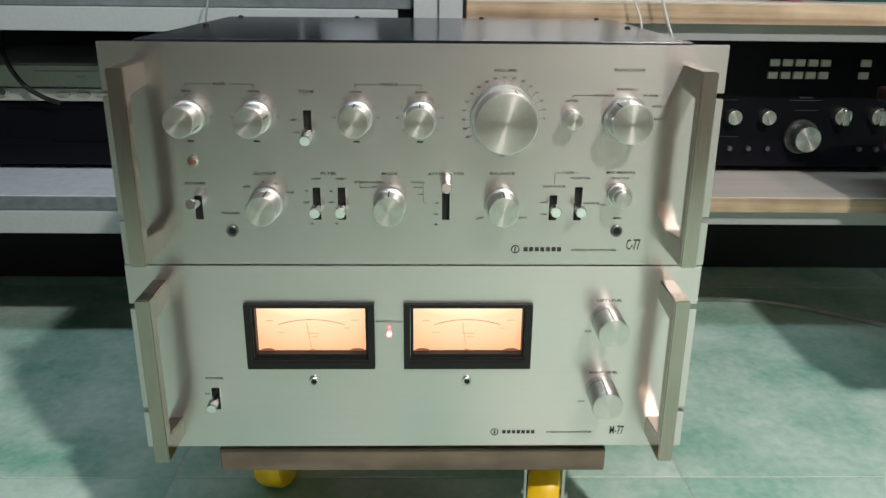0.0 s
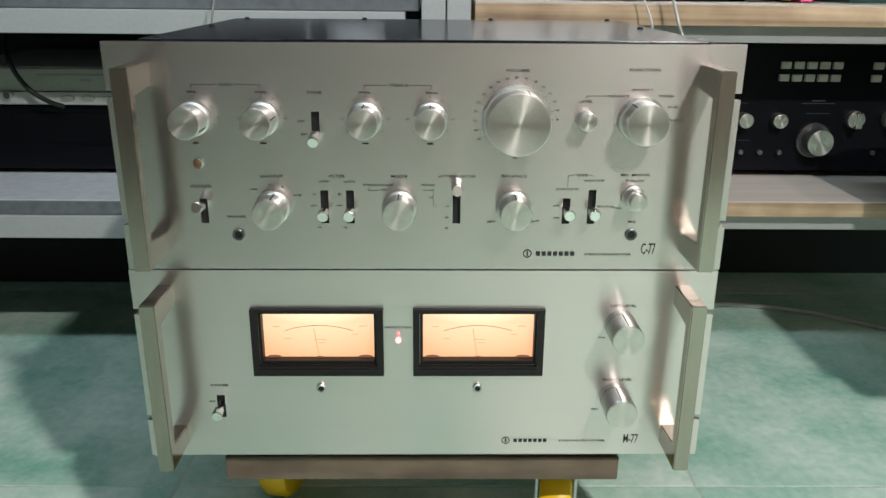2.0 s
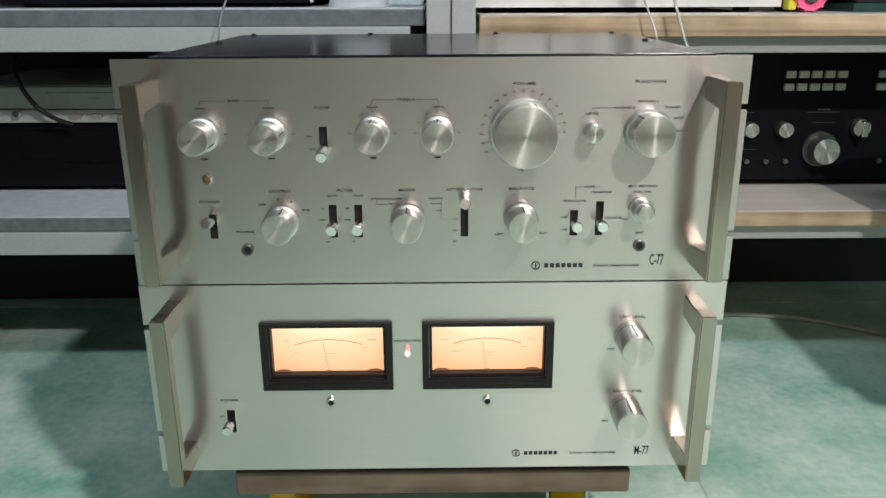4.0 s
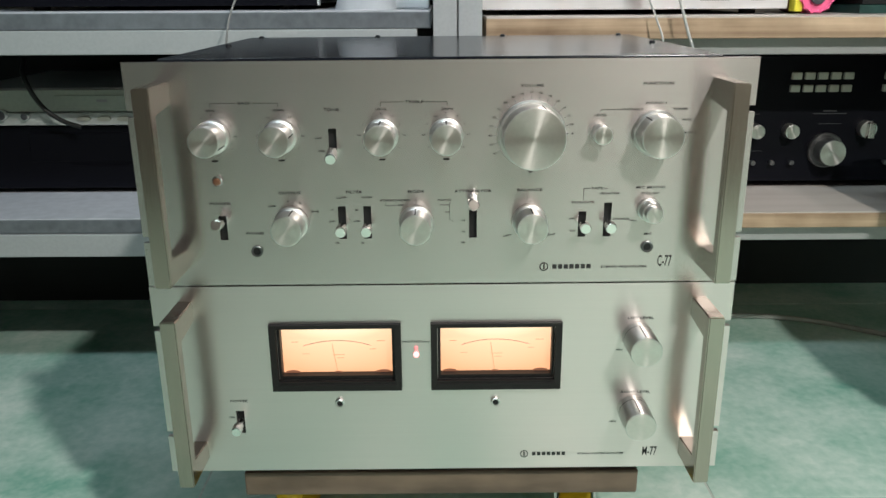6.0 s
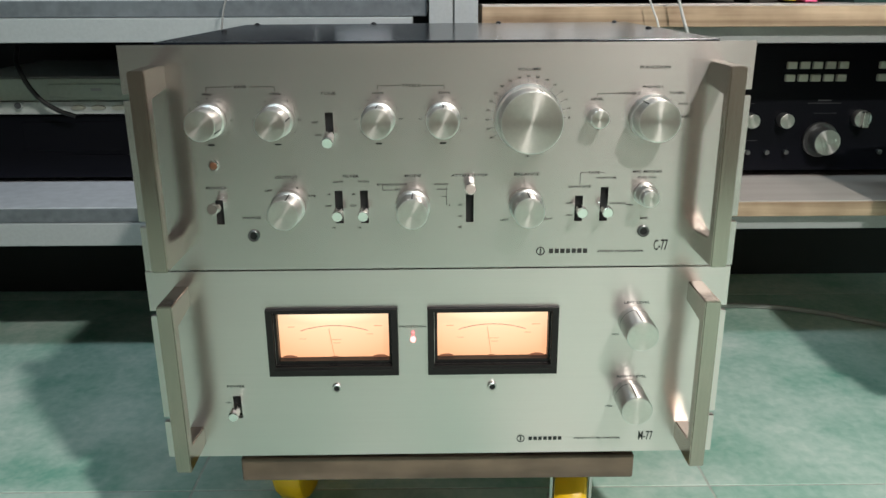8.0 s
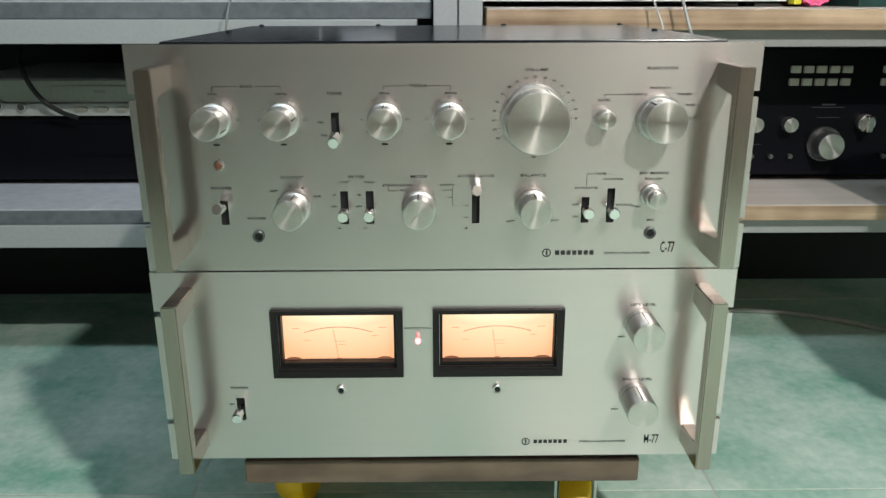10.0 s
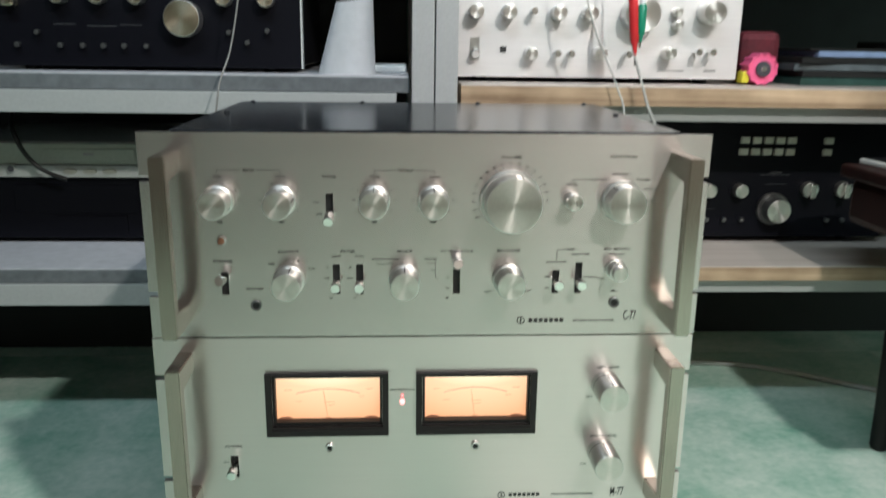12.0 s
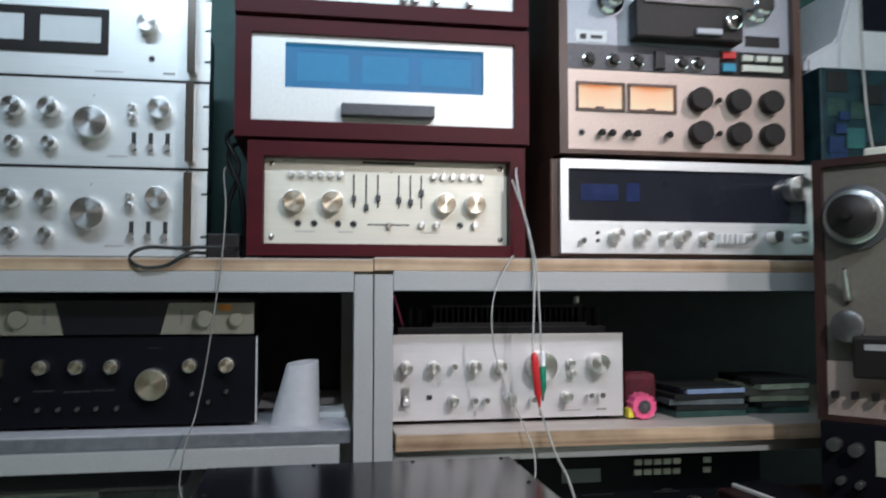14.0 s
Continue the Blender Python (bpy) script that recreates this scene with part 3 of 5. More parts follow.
part("function_ring", lathe_ob, KNOB_SIDE, PRE, smooth=True)
knob(PRE, fx, zr, 0.0160, 0.024, turn=-35, name="function_knob")
for x, turn in ((-0.1205, 12), (-0.021, 0), (0.0695, 0)):
    knob(PRE, x, zl, 0.0122, 0.026, style="skirt", turn=turn)
knob(PRE, 0.1645, 0.3945 - Z0, 0.0082, 0.014, style="skirt", mark=False)
knob(PRE, 0.1645, 0.3945 - Z0, 0.0066, 0.020, mark=False)
for x, z in jacks:
    jack(PRE, x, z - Z0)
bm = lathe(bmesh.new(), -0.1765, 0.4205 - Z0, [(0.0, 0.0042), (-0.002, 0.0042), (-0.003, 0.0034)], 20)
pl = part("pilot_bezel", bm, CHROME, PRE, smooth=True)
part("pilot_lens", lathe(bmesh.new(), -0.1765, 0.4205 - Z0, [(-0.0028, 0.0032), (-0.0044, 0.0026), (-0.005, 0.001)], 16), COPPER, pl, smooth=True)


def paddle(parent, x, z, tilt, length=0.021):
    """A flat-tipped switch bat."""
    bm = bmesh.new()
    lathe(bm, 0, 0, [(0.003, 0.0026), (-0.004, 0.0028), (-0.007, 0.0042), (-length + 0.0012, 0.0047), (-length, 0.0040)], 8)
    ob = part("switch_lever", bm, BAT, parent)
    ob.matrix_basis = pose(x, 0.001, z, tilt, 0, 0)


paddle(PRE, -0.0845, 0.4455 - Z0, 14)
paddle(PRE, -0.1765, 0.3860 - Z0, -10, 0.019)
for x in (-0.0800, -0.0598):
    paddle(PRE, x, 0.3835 - Z0, 5, 0.018)
paddle(PRE, 0.0245, 0.3975 - Z0, -18, 0.020)
for x in (0.1125, 0.1325):
    paddle(PRE, x, 0.3835 - Z0, 2, 0.017)
for s, x, z, c in (("BASS", -0.151, 0.481, 0.0023), ("TREBLE", -0.0205, 0.481, 0.0023), ("50Hz", -0.177, 0.4755, 0.0018), ("100Hz", -0.125, 0.4755, 0.0018), ("10kHz", -0.0465, 0.4755, 0.0018), ("20kHz", 0.0045, 0.4755, 0.0018),
                   ("TONE", -0.0845, 0.4755, 0.0023), ("VOLUME", 0.0695, 0.4925, 0.0024), ("FUNCTION", 0.1655, 0.4932, 0.0024), ("PHONO 1", 0.165, 0.4785, 0.0019), ("PHONO 2", 0.147, 0.4737, 0.0019), ("TUNER", 0.1835, 0.4737, 0.0019), ("AUX 1", 0.1905, 0.4655, 0.0019), ("AUX 2", 0.1925, 0.4555, 0.0019), ("LEVEL", 0.1225, 0.4695, 0.0020),
                   ("POWER", -0.1765, 0.402, 0.0025), ("PHONES", -0.1505, 0.3772, 0.0020), ("OUTPUT", -0.1205, 0.4102, 0.0024), ("FILTER", -0.0698, 0.4105, 0.0023), ("LOW", -0.0798, 0.4062, 0.0018), ("HIGH", -0.0598, 0.4062, 0.0018), ("MODE", -0.0208, 0.4105, 0.0024),
                   ("STEREO-NORM", -0.0375, 0.4035, 0.0018), ("REV", -0.033, 0.3995, 0.0015), ("MONO", 0.0018, 0.4035, 0.0018), ("ATTENUATOR", 0.0245, 0.4105, 0.0023), ("BALANCE", 0.0695, 0.411, 0.0024), ("TAPE", 0.1228, 0.4118, 0.0022), ("MONITOR", 0.1330, 0.4075, 0.0018), ("DUPLICATE", 0.1120, 0.4005, 0.0018),
                   ("MIC MIXING", 0.1652, 0.4122, 0.0022), ("PULL ON", 0.1652, 0.4075, 0.0018), ("MIC", 0.1655, 0.3738, 0.0020), ("SOURCE", 0.1432, 0.3865, 0.0018), ("OFF", -0.0955, 0.4535, 0.0016), ("ON", -0.0935, 0.4435, 0.0016), ("OFF", -0.1355, 0.3995, 0.0018), ("A", -0.1225, 0.4035, 0.0017), ("B", -0.1125, 0.4018, 0.0017), ("A+B", -0.1015, 0.395, 0.0018),
                   ("LEFT", 0.0525, 0.3735, 0.0018), ("RIGHT", 0.0860, 0.3740, 0.0018), ("OFF", -0.0885, 0.3865, 0.0015), ("OFF", -0.0685, 0.3865, 0.0015), ("15", -0.0880, 0.396, 0.0015), ("8k", -0.0680, 0.396, 0.0015), ("Hz", -0.0850, 0.3685, 0.0014), ("Hz", -0.0645, 0.3685, 0.0014), ("-15", 0.0165, 0.3865, 0.0015), ("-30", 0.0165, 0.377, 0.0015), ("dB", 0.0165, 0.3680, 0.0015), ("OFF", 0.1040, 0.387, 0.0015), ("ON", 0.1045, 0.377, 0.0015), ("MIN", 0.153, 0.385, 0.0015), ("L", 0.0085, 0.3865, 0.0015)):
    text(s, x, z - Z0, c, PRE)
lines = []
for a, b, gap in ((-0.177, -0.125, 0.0068), (-0.0465, 0.0045, 0.0085)):
    m, z = (a + b) / 2, 0.481 - Z0
    lines += [(a, m - gap, z - 0.00015, z + 0.00015), (m + gap, b, z - 0.00015, z + 0.00015), (a - 0.00015, a + 0.00015, z - 0.0030, z), (b - 0.00015, b + 0.00015, z - 0.0030, z)]
z = 0.4737 - Z0
lines += [(0.1225, 0.1395, z - 0.00015, z + 0.00015), (0.12235, 0.12265, z - 0.002, z), (0.1122, 0.1172, 0.4118 - Z0 - 0.00015, 0.4118 - Z0 + 0.00015), (0.11205, 0.11235, 0.4028 - Z0, 0.4118 - Z0), (0.1285, 0.1315, 0.4118 - Z0 - 0.00015, 0.4118 - Z0 + 0.00015),
          (-0.045, -0.0447, 0.399 - Z0, 0.4018 - Z0), (-0.045, -0.037, 0.399 - Z0, 0.3993 - Z0), (-0.002, 0.006, 0.3993 - Z0, 0.3996 - Z0), (0.0058, 0.0061, 0.3865 - Z0, 0.4015 - Z0), (0.002, 0.006, 0.3935 - Z0, 0.3938 - Z0)]
bars(PRE, lines, name="scale_line")
brand_mark(PRE, 0.0815, 0.3467 - Z0, 0.0325, 0.0036)
text("STEREO PREAMPLIFIER", 0.1480, 0.3460 - Z0, 0.0019, PRE, wide=1.55)
text("C-77", 0.1805, 0.3505 - Z0, 0.0100, PRE, wide=0.44)

P0 = 0.148
AMP = thing("power_amplifier", "silver power amplifier with two lit amber meters standing on a dolly", "amplifier", (0, 0, P0))
AMP.matrix_basis = pose(0, 0, P0 + 0.0006, 0, -0.2, 0)
Q = lambda z: z - P0
m_rects = [(-0.145, -0.035), (-0.010, 0.100)]
wins = [(a + 0.006, b - 0.006, Q(0.2465), Q(0.2945)) for a, b in m_rects]
rack_panel(AMP, Q(0.157), Q(0.3312), wins + [(-0.1795, -0.1725, Q(0.195), Q(0.2165))], [(Q(0.192), Q(0.197)), (Q(0.292), Q(0.297))], ALU_SATIN)
part("chassis", solid(-0.205, 0.205, 0.012, 0.36, 0.012, Q(0.3300), bev=0.001), BLACK, AMP)
part("slot_liner", solid(-0.1797, -0.1723, 0.0052, 0.0065, Q(0.194), Q(0.2175)), DARK, AMP)
for x in (-0.16, 0.16):
    for y in (0.05, 0.31):
        part("foot", lathe(bmesh.new(), x, 0, [(0, 0.014), (0.009, 0.016), (0.0122, 0.016)], 24, "z", y), PLASTIC, AMP)
for s in (-1, 1):
    handle(AMP, min(s * 0.2068, s * 0.2192), max(s * 0.2068, s * 0.2192), Q(0.170), Q(0.3185), 0.045, HANDLE, leg=0.017, bar=0.0105)
for a, b in m_rects:
    met = part("meter", grid_plate(bmesh.new(), a, b, Q(0.237), Q(0.2978), -0.0045, -0.0002, [(a + 0.0055, b - 0.0055, Q(0.2455), Q(0.2948))]), PLASTIC, AMP, "black bezelled level meter with lit amber scale")
    part("inner_frame", grid_plate(bmesh.new(), a + 0.0058, b - 0.0058, Q(0.2458), Q(0.2945), -0.0002, 0.0075, [(a + 0.0082, b - 0.0078, Q(0.2495), Q(0.2925))]), PLASTIC, met)
    part("bezel_lip", solid(a + 0.004, b - 0.004, -0.0055, -0.0043, Q(0.2412), Q(0.2434), bev=0.0004), PLASTIC, met)
    part("scale_card", solid(a + 0.007, b - 0.007, 0.0076, 0.0086, Q(0.2485), Q(0.2935)), METER_GLOW[m_rects.index((a, b))], met, "glowing amber scale card")
    cx = (a + b) / 2
    bm = bmesh.new()
    for i in range(24):
        t0, t1 = radians(-19 + 38 * i / 24), radians(-19 + 38 * (i + 1) / 24)
        R, cz = 0.088, Q(0.2785) - 0.088
        bm.faces.new([bm.verts.new((cx + (R + r) * math.sin(k), 0.0073, cz + (R + r) * math.cos(k))) for r, k in ((0, t0), (0, t1), (0.0005, t1), (0.0005, t0))])
    part("scale_arc", bm, AMBERDARK, met)
    bm = bmesh.new()
    box(bm, -0.00025, 0.00025, 0.0062, 0.0066, 0.0, 0.026)
    nd = part("needle", bm, AMBERLINE, met)
    nd.matrix_basis = pose(cx - 0.0005, 0, Q(0.2505), 0, -8, 0)
    bars(met, [(cx - 0.004, cx + 0.006, Q(0.2655), Q(0.2659)), (cx - 0.001, cx + 0.0055, Q(0.2625), Q(0.2629))], y=0.0072, material=AMBERLINE)
    bars(met, [(cx - 0.039, cx - 0.033, Q(0.2775), Q(0.2781)), (cx + 0.034, cx + 0.041, Q(0.2780), Q(0.2786)), (cx + 0.028, cx + 0.033, Q(0.2705), Q(0.2710)), (cx - 0.030, cx - 0.024, Q(0.2665), Q(0.2669))], y=0.0072, material=AMBERLINE)
    for dx, r in ((-0.0390, 0.0066), (0.0390, 0.0066), (0, 0.0034)):
        bm = bmesh.new()
        pts = [bm.verts.new((cx + dx + r * math.cos(math.pi * i / 12), 0.0060, Q(0.2492) + 0.34 * r * math.sin(math.pi * i / 12))) for i in range(13)]
        f = bm.faces.new(pts)
        ext = bmesh.ops.extrude_face_region(bm, geom=[f])["geom"]
        for g in ext:
            if isinstance(g, bmesh.types.BMVert):
                g.co.y += 0.0014
        part("stop_cover", bm, AMBERDARK, met)
for x in (-0.0890, 0.0450):
    bm = lathe(bmesh.new(), x, Q(0.2240), [(0.0, 0.0040), (-0.0025, 0.0040), (-0.0032, 0.0034), (-0.0030, 0.0026), (-0.0006, 0.0025), (-0.0005, 0.001)], 24)
    sc = part("adjusting_screw", bm, KNOB_SIDE, AMP, smooth=True)
    part("screw_well", lathe(bmesh.new(), x, Q(0.2240), [(-0.0021, 0.0025), (-0.0019, 0.0025)], 20), DARK, sc)
for z, r, m in ((0.2688, 0.0023, LED), (0.2748, 0.0017, LED_DIM)):
    part("protection_lamp", lathe(bmesh.new(), -0.0225, Q(z), [(0.0, r), (-0.002, r), (-0.0034, r * 0.55)], 18), m, AMP, "lit red indicator lens", smooth=True)
paddle(AMP, -0.1765, Q(0.2060), 5, 0.017)
for z in (0.2825, 0.2145):
    lk = knob(AMP, 0.1635, Q(z + 0.001), 0.0130, 0.033, turn=-4, name="level_knob")
    part("groove", lathe(bmesh.new(), 0, 0, [(-0.0080, 0.01305), (-0.0086, 0.01305)], 36), INK, lk)
for s, x, z, c in (("POWER", -0.176, 0.2260, 0.0023), ("PROTECTION", -0.0225, 0.2802, 0.0019), ("LEFT LEVEL", 0.1655, 0.3000, 0.0023), ("RIGHT LEVEL", 0.1655, 0.2312, 0.0023), ("MIN", 0.149, 0.271, 0.0017), ("MIN", 0.1475, 0.2025, 0.0017), ("ON", -0.1835, 0.2105, 0.0016)):
    text(s, x, Q(z), c, AMP)
brand_mark(AMP, 0.0700, Q(0.1713), 0.0305, 0.0034)
text("STEREO POWER AMPLIFIER", 0.1385, Q(0.1708), 0.0018, AMP, wide=1.45)
text("M-77", 0.1815, Q(0.1725), 0.0095, AMP, wide=0.50)

# ---- the dolly ----
DOL = thing("dolly", "walnut board dolly on yellow castors standing on tiles", "dolly")
bd = part("board", solid(-0.181, 0.1765, 0.010, 0.350, 0.1235, 0.1478, bev=0.0022), WALNUT, DOL, "streaked dark walnut board")
for x, y, rz in ((0.1320, 0.070, -12), (-0.1600, 0.165, -10), (0.13, 0.29, 40), (-0.13, 0.29, 10)):
    bm = bmesh.new()
    for s in (-1, 1):
        box(bm, s * 0.019 - 0.0013, s * 0.019 + 0.0013, -0.016, 0.022, 0.040, 0.1135)
    box(bm, -0.0203, 0.0203, -0.020, 0.024, 0.1125, 0.1194, 0.001)
    h = part("castor", bm, ZINC, DOL, "zinc plated castor fork")
    h.matrix_basis = pose(x, y, 0, 0, 0, rz)
    part("mount_plate", solid(-0.026, 0.026, -0.026, 0.026, 0.1195, 0.1234, bev=0.001), ZINC, h)
    bm = lathe(bmesh.new(), 0, 0.052, [(-0.016, 0.042), (-0.015, 0.048), (-0.010, 0.0515), (0.010, 0.0515), (0.015, 0.048), (0.016, 0.042)], 40, "x", 0.006)
    part("wheel", bm, YELLOW, h, "yellow castor wheel", smooth=True)
    part("axle", lathe(bmesh.new(), 0, 0.052, [(-0.024, 0.005), (0.024, 0.005)], 12, "x", 0.006), ZINC, h)


# ---- gear on the shelves ----
def feet(t, x0, x1, y0, y1, h=0.006, r=0.012):
    for x in (x0 + 0.03, x1 - 0.03):
        for y in (y0 + 0.04, y1 - 0.04):
            part("foot", lathe(bmesh.new(), x, 0, [(0, r * 0.9), (h + 0.001, r)], 20, "z", y), PLASTIC, t)


def small_knob(t, x, z, r, d, y, face=None, side=None, turn=0.0):
    return knob(t, x, z, r, d, y, face=face or KNOB_COOL, side=side, mark=False, turn=turn)


# stacked silver integrated amplifiers on the left
SX = -0.487
S1 = thing("integrated_amplifier", "silver integrated amplifier with rack handles on the top shelf", "amplifier", (SX, 0.500, 0.8105), group="stacked silver amplifiers")
S_H = 0.1435
part("front_panel", grid_plate(bmesh.new(), -0.241, 0.241, 0.004, S_H, 0, 0.005, [(sx * 0.2365 - 0.0045, sx * 0.2365 + 0.0045, z, z + 0.004) for sx in (-1, 1) for z in (0.034, 0.104)]), ALU_COOL, S1)
part("case", solid(-0.205, 0.205, 0.0055, 0.36, 0.006, S_H - 0.004, bev=0.001), BLACK, S1)
feet(S1, -0.2, 0.2, 0.01, 0.35, 0.006)
for s in (-1, 1):
    handle(S1, min(s * 0.209, s * 0.222), max(s * 0.209, s * 0.222), 0.010, S_H - 0.006, 0.034, HANDLE, leg=0.014, bar=0.014)
for x, z, r, d in ((0.063, 0.071, 0.0255, 0.024), (-0.001, 0.0935, 0.0145, 0.024), (-0.054, 0.0935, 0.0145, 0.024), (0.0, 0.038, 0.0105, 0.018), (-0.053, 0.038, 0.0105, 0.018), (0.166, 0.0975, 0.0175, 0.022), (0.1225, 0.100, 0.0058, 0.012), (0.1225, 0.084, 0.0066, 0.014), (-0.165, 0.071, 0.0145, 0.022)):
    small_knob(S1, x, z, r, d, 0.0, turn=random.uniform(-40, 40))
for x in (0.125, 0.151, 0.177, -0.118):
    part("slot", solid(x - 0.0034, x + 0.0034, -0.0006, 0.0004, 0.030, 0.060), INK, S1)
    lever(S1, x, 0.035, 2, 0.011, 0.0, 0.0066, KNOB_SIDE)
part("slot", solid(-0.1208, -0.1152, -0.0006, 0.0004, 0.086, 0.108), INK, S1)
lever(S1, -0.118, 0.090, 4, 0.012, 0.0, 0.0062, BAT)
bars(S1, [(0.085, 0.115, 0.0195, 0.0208), (0.062, 0.0635, 0.116, 0.120)], material=GREYINK)
S2 = copy_thing(S1, pose(SX + 0.001, 0.500, 0.8105 + 0.1445))
tagged(S2, "silver integrated amplifier stacked on another of its kind", "amplifier", "stacked silver amplifiers")

S3 = thing("metered_power_amplifier", "silver power amplifier with dark meter window topping the stack", "amplifier", (SX + 0.002, 0.500, 0.8105 + 0.2890))
part("front_panel", grid_plate(bmesh.new(), -0.241, 0.241, 0.004, 0.176, 0, 0.005, [(sx * 0.2365 - 0.0045, sx * 0.2365 + 0.0045, z, z + 0.004) for sx in (-1, 1) for z in (0.034, 0.086, 0.137)]), ALU_COOL, S3)
part("case", solid(-0.205, 0.205, 0.0055, 0.36, 0.006, 0.172, bev=0.001), BLACK, S3)
feet(S3, -0.2, 0.2, 0.01, 0.35, 0.006)
for s in (-1, 1):
    handle(S3, min(s * 0.209, s * 0.222), max(s * 0.209, s * 0.222), 0.010, 0.168, 0.034, HANDLE, leg=0.014, bar=0.014)
mw = part("meter_window", grid_plate(bmesh.new(), -0.155, 0.082, 0.041, 0.114, -0.004, 0.0, [(-0.143, -0.045, 0.058, 0.102), (-0.022, 0.071, 0.058, 0.102)]), PLASTIC, S3, "dark frame round two pale meters")
for a, b in ((-0.143, -0.045), (-0.022, 0.071)):
    part("meter_card", solid(a, b, -0.0012, -0.0003, 0.058, 0.102), CLEAR, mw)
small_knob(S3, 0.144, 0.091, 0.0150, 0.024, 0.0, turn=20)
jack(S3, 0.149, 0.037, 0.0050)
bars(S3, [(0.062, 0.105, 0.0125, 0.0137), (0.167, 0.186, 0.012, 0.0155)], material=GREYINK)


# amplifiers in red wooden cases
def wood_case(name, label, loc, w, h, d, t=0.026, rec=0.022, bot=0.026):
    c = thing(name, label, "amplifier", loc, group="red wooden cased amplifiers")
    part("case", grid_plate(bmesh.new(), -w / 2, w / 2, 0.006, h, 0.0, d, [(-w / 2 + t, w / 2 - t, bot, h - 0.024)]), MAHOGANY, c, "red mahogany veneered case")
    feet(c, -w / 2, w / 2, 0.0, d, 0.007, 0.014)
    part("rear_body", solid(-w / 2 + t + 0.001, w / 2 - t - 0.001, rec + 0.022, d - 0.01, bot + 0.001, h - 0.025), BLACK, c)
    return c


WX = 0.0535
W1 = wood_case("cased_preamplifier", "cream fronted preamplifier in a red mahogany case", (WX, 0.490, 0.811), 0.470, 0.196, 0.36)
fy = 0.026
part("front_panel", solid(-0.2085, 0.2085, fy, fy + 0.010, 0.0265, 0.1715, bev=0.0006), CREAM, W1)
for x, r in ((-0.1590, 0.0185), (-0.0960, 0.0185), (0.0965, 0.0175), (0.1490, 0.0175)):
    small_knob(W1, x, 0.098, r, 0.022, fy, face=BRASS, turn=random.uniform(-40, 40))
for i in range(6):
    small_knob(W1, -0.1640 + i * 0.0163, 0.1440, 0.0056, 0.010, fy)
    small_knob(W1, 0.0775 + i * 0.0167, 0.1450, 0.0056, 0.010, fy)
for x, z in ((-0.0595, 0.105), (-0.0385, 0.090), (-0.0185, 0.106), (0.0175, 0.104), (0.0375, 0.100), (0.0565, 0.117)):
    part("fader_slot", solid(x - 0.0013, x + 0.0013, fy - 0.0008, fy + 0.0002, 0.090, 0.147), INK, W1)
    part("fader_knob", solid(x - 0.0036, x + 0.0036, fy - 0.010, fy - 0.0009, z - 0.005, z + 0.005, bev=0.001), DKGREY, W1)
part("fader_slot", solid(-0.036, 0.036, fy - 0.0008, fy + 0.0002, 0.0600, 0.0620), INK, W1)
part("fader_knob", solid(-0.004, 0.004, fy - 0.009, fy - 0.0009, 0.0545, 0.0640, bev=0.001), CHROME, W1)
for x in (-0.1530, -0.1260, -0.0860, -0.0600, 0.1245):
    jack(W1, x, 0.0615, 0.0058, fy)
for x in (0.0565, 0.0825, 0.1495):
    small_knob(W1, x, 0.0615, 0.0058, 0.012, fy)
for x in (-0.196, 0.196):
    for z in (0.038, 0.162):
        screw(W1, x, z, 0.0045, fy)
bars(W1, [(-0.045, 0.045, 0.1655, 0.1695)], y=fy - 0.0003, material=INK, name="maker_mark")
bars(W1, [(-0.18, -0.155, 0.1665, 0.1680), (-0.158, -0.123, 0.0475, 0.0487), (-0.086, -0.06, 0.0475, 0.0487), (0.055, 0.085, 0.0475, 0.0487), (0.003, 0.006, 0.1500, 0.1530)], y=fy - 0.0003, material=GREYINK)

fy = 0.009
W2 = wood_case("cased_power_amplifier", "white power amplifier with blue lit window in mahogany case", (WX - 0.007, 0.490, 1.0075), 0.500, 0.206, 0.36, bot=0.034)
part("front_panel", grid_plate(bmesh.new(), -0.2240, 0.2240, 0.0345, 0.1815, fy, fy + 0.012, [(-0.169, 0.171, 0.0920, 0.1690)]), WHITE, W2)
wn = part("window", solid(-0.172, 0.174, fy + 0.0085, fy + 0.0115, 0.089, 0.172), BLUEGLOW, W2, "blue lit meter window")
for a, b in ((-0.150, -0.062), (-0.040, 0.040), (0.062, 0.150)):
    part("meter_scale", solid(a, b, fy + 0.0075, fy + 0.0084, 0.106, 0.154), BLUEPALE, wn)
    part("meter_rim", grid_plate(bmesh.new(), a - 0.006, b + 0.006, 0.1, 0.16, fy + 0.0075, fy + 0.0084, [(a - 0.004, b + 0.004, 0.102, 0.158)]), BLUEGLOW, wn)
part("handle_bar", solid(-0.076, 0.081, fy - 0.024, fy - 0.0005, 0.0440, 0.0640, bev=0.0015), DKGREY, W2)
W3 = wood_case("cased_tuner", "white fronted tuner in a red mahogany case", (WX - 0.008, 0.485, 1.2145), 0.500, 0.180, 0.36, bot=0.032)
part("front_panel", solid(-0.2235, 0.2235, fy, fy + 0.010, 0.0325, 0.1555), WHITE, W3)
for x in (0.03, 0.05, 0.085, 0.145):
    small_knob(W3, x, 0.0440, 0.0075, 0.016, fy)

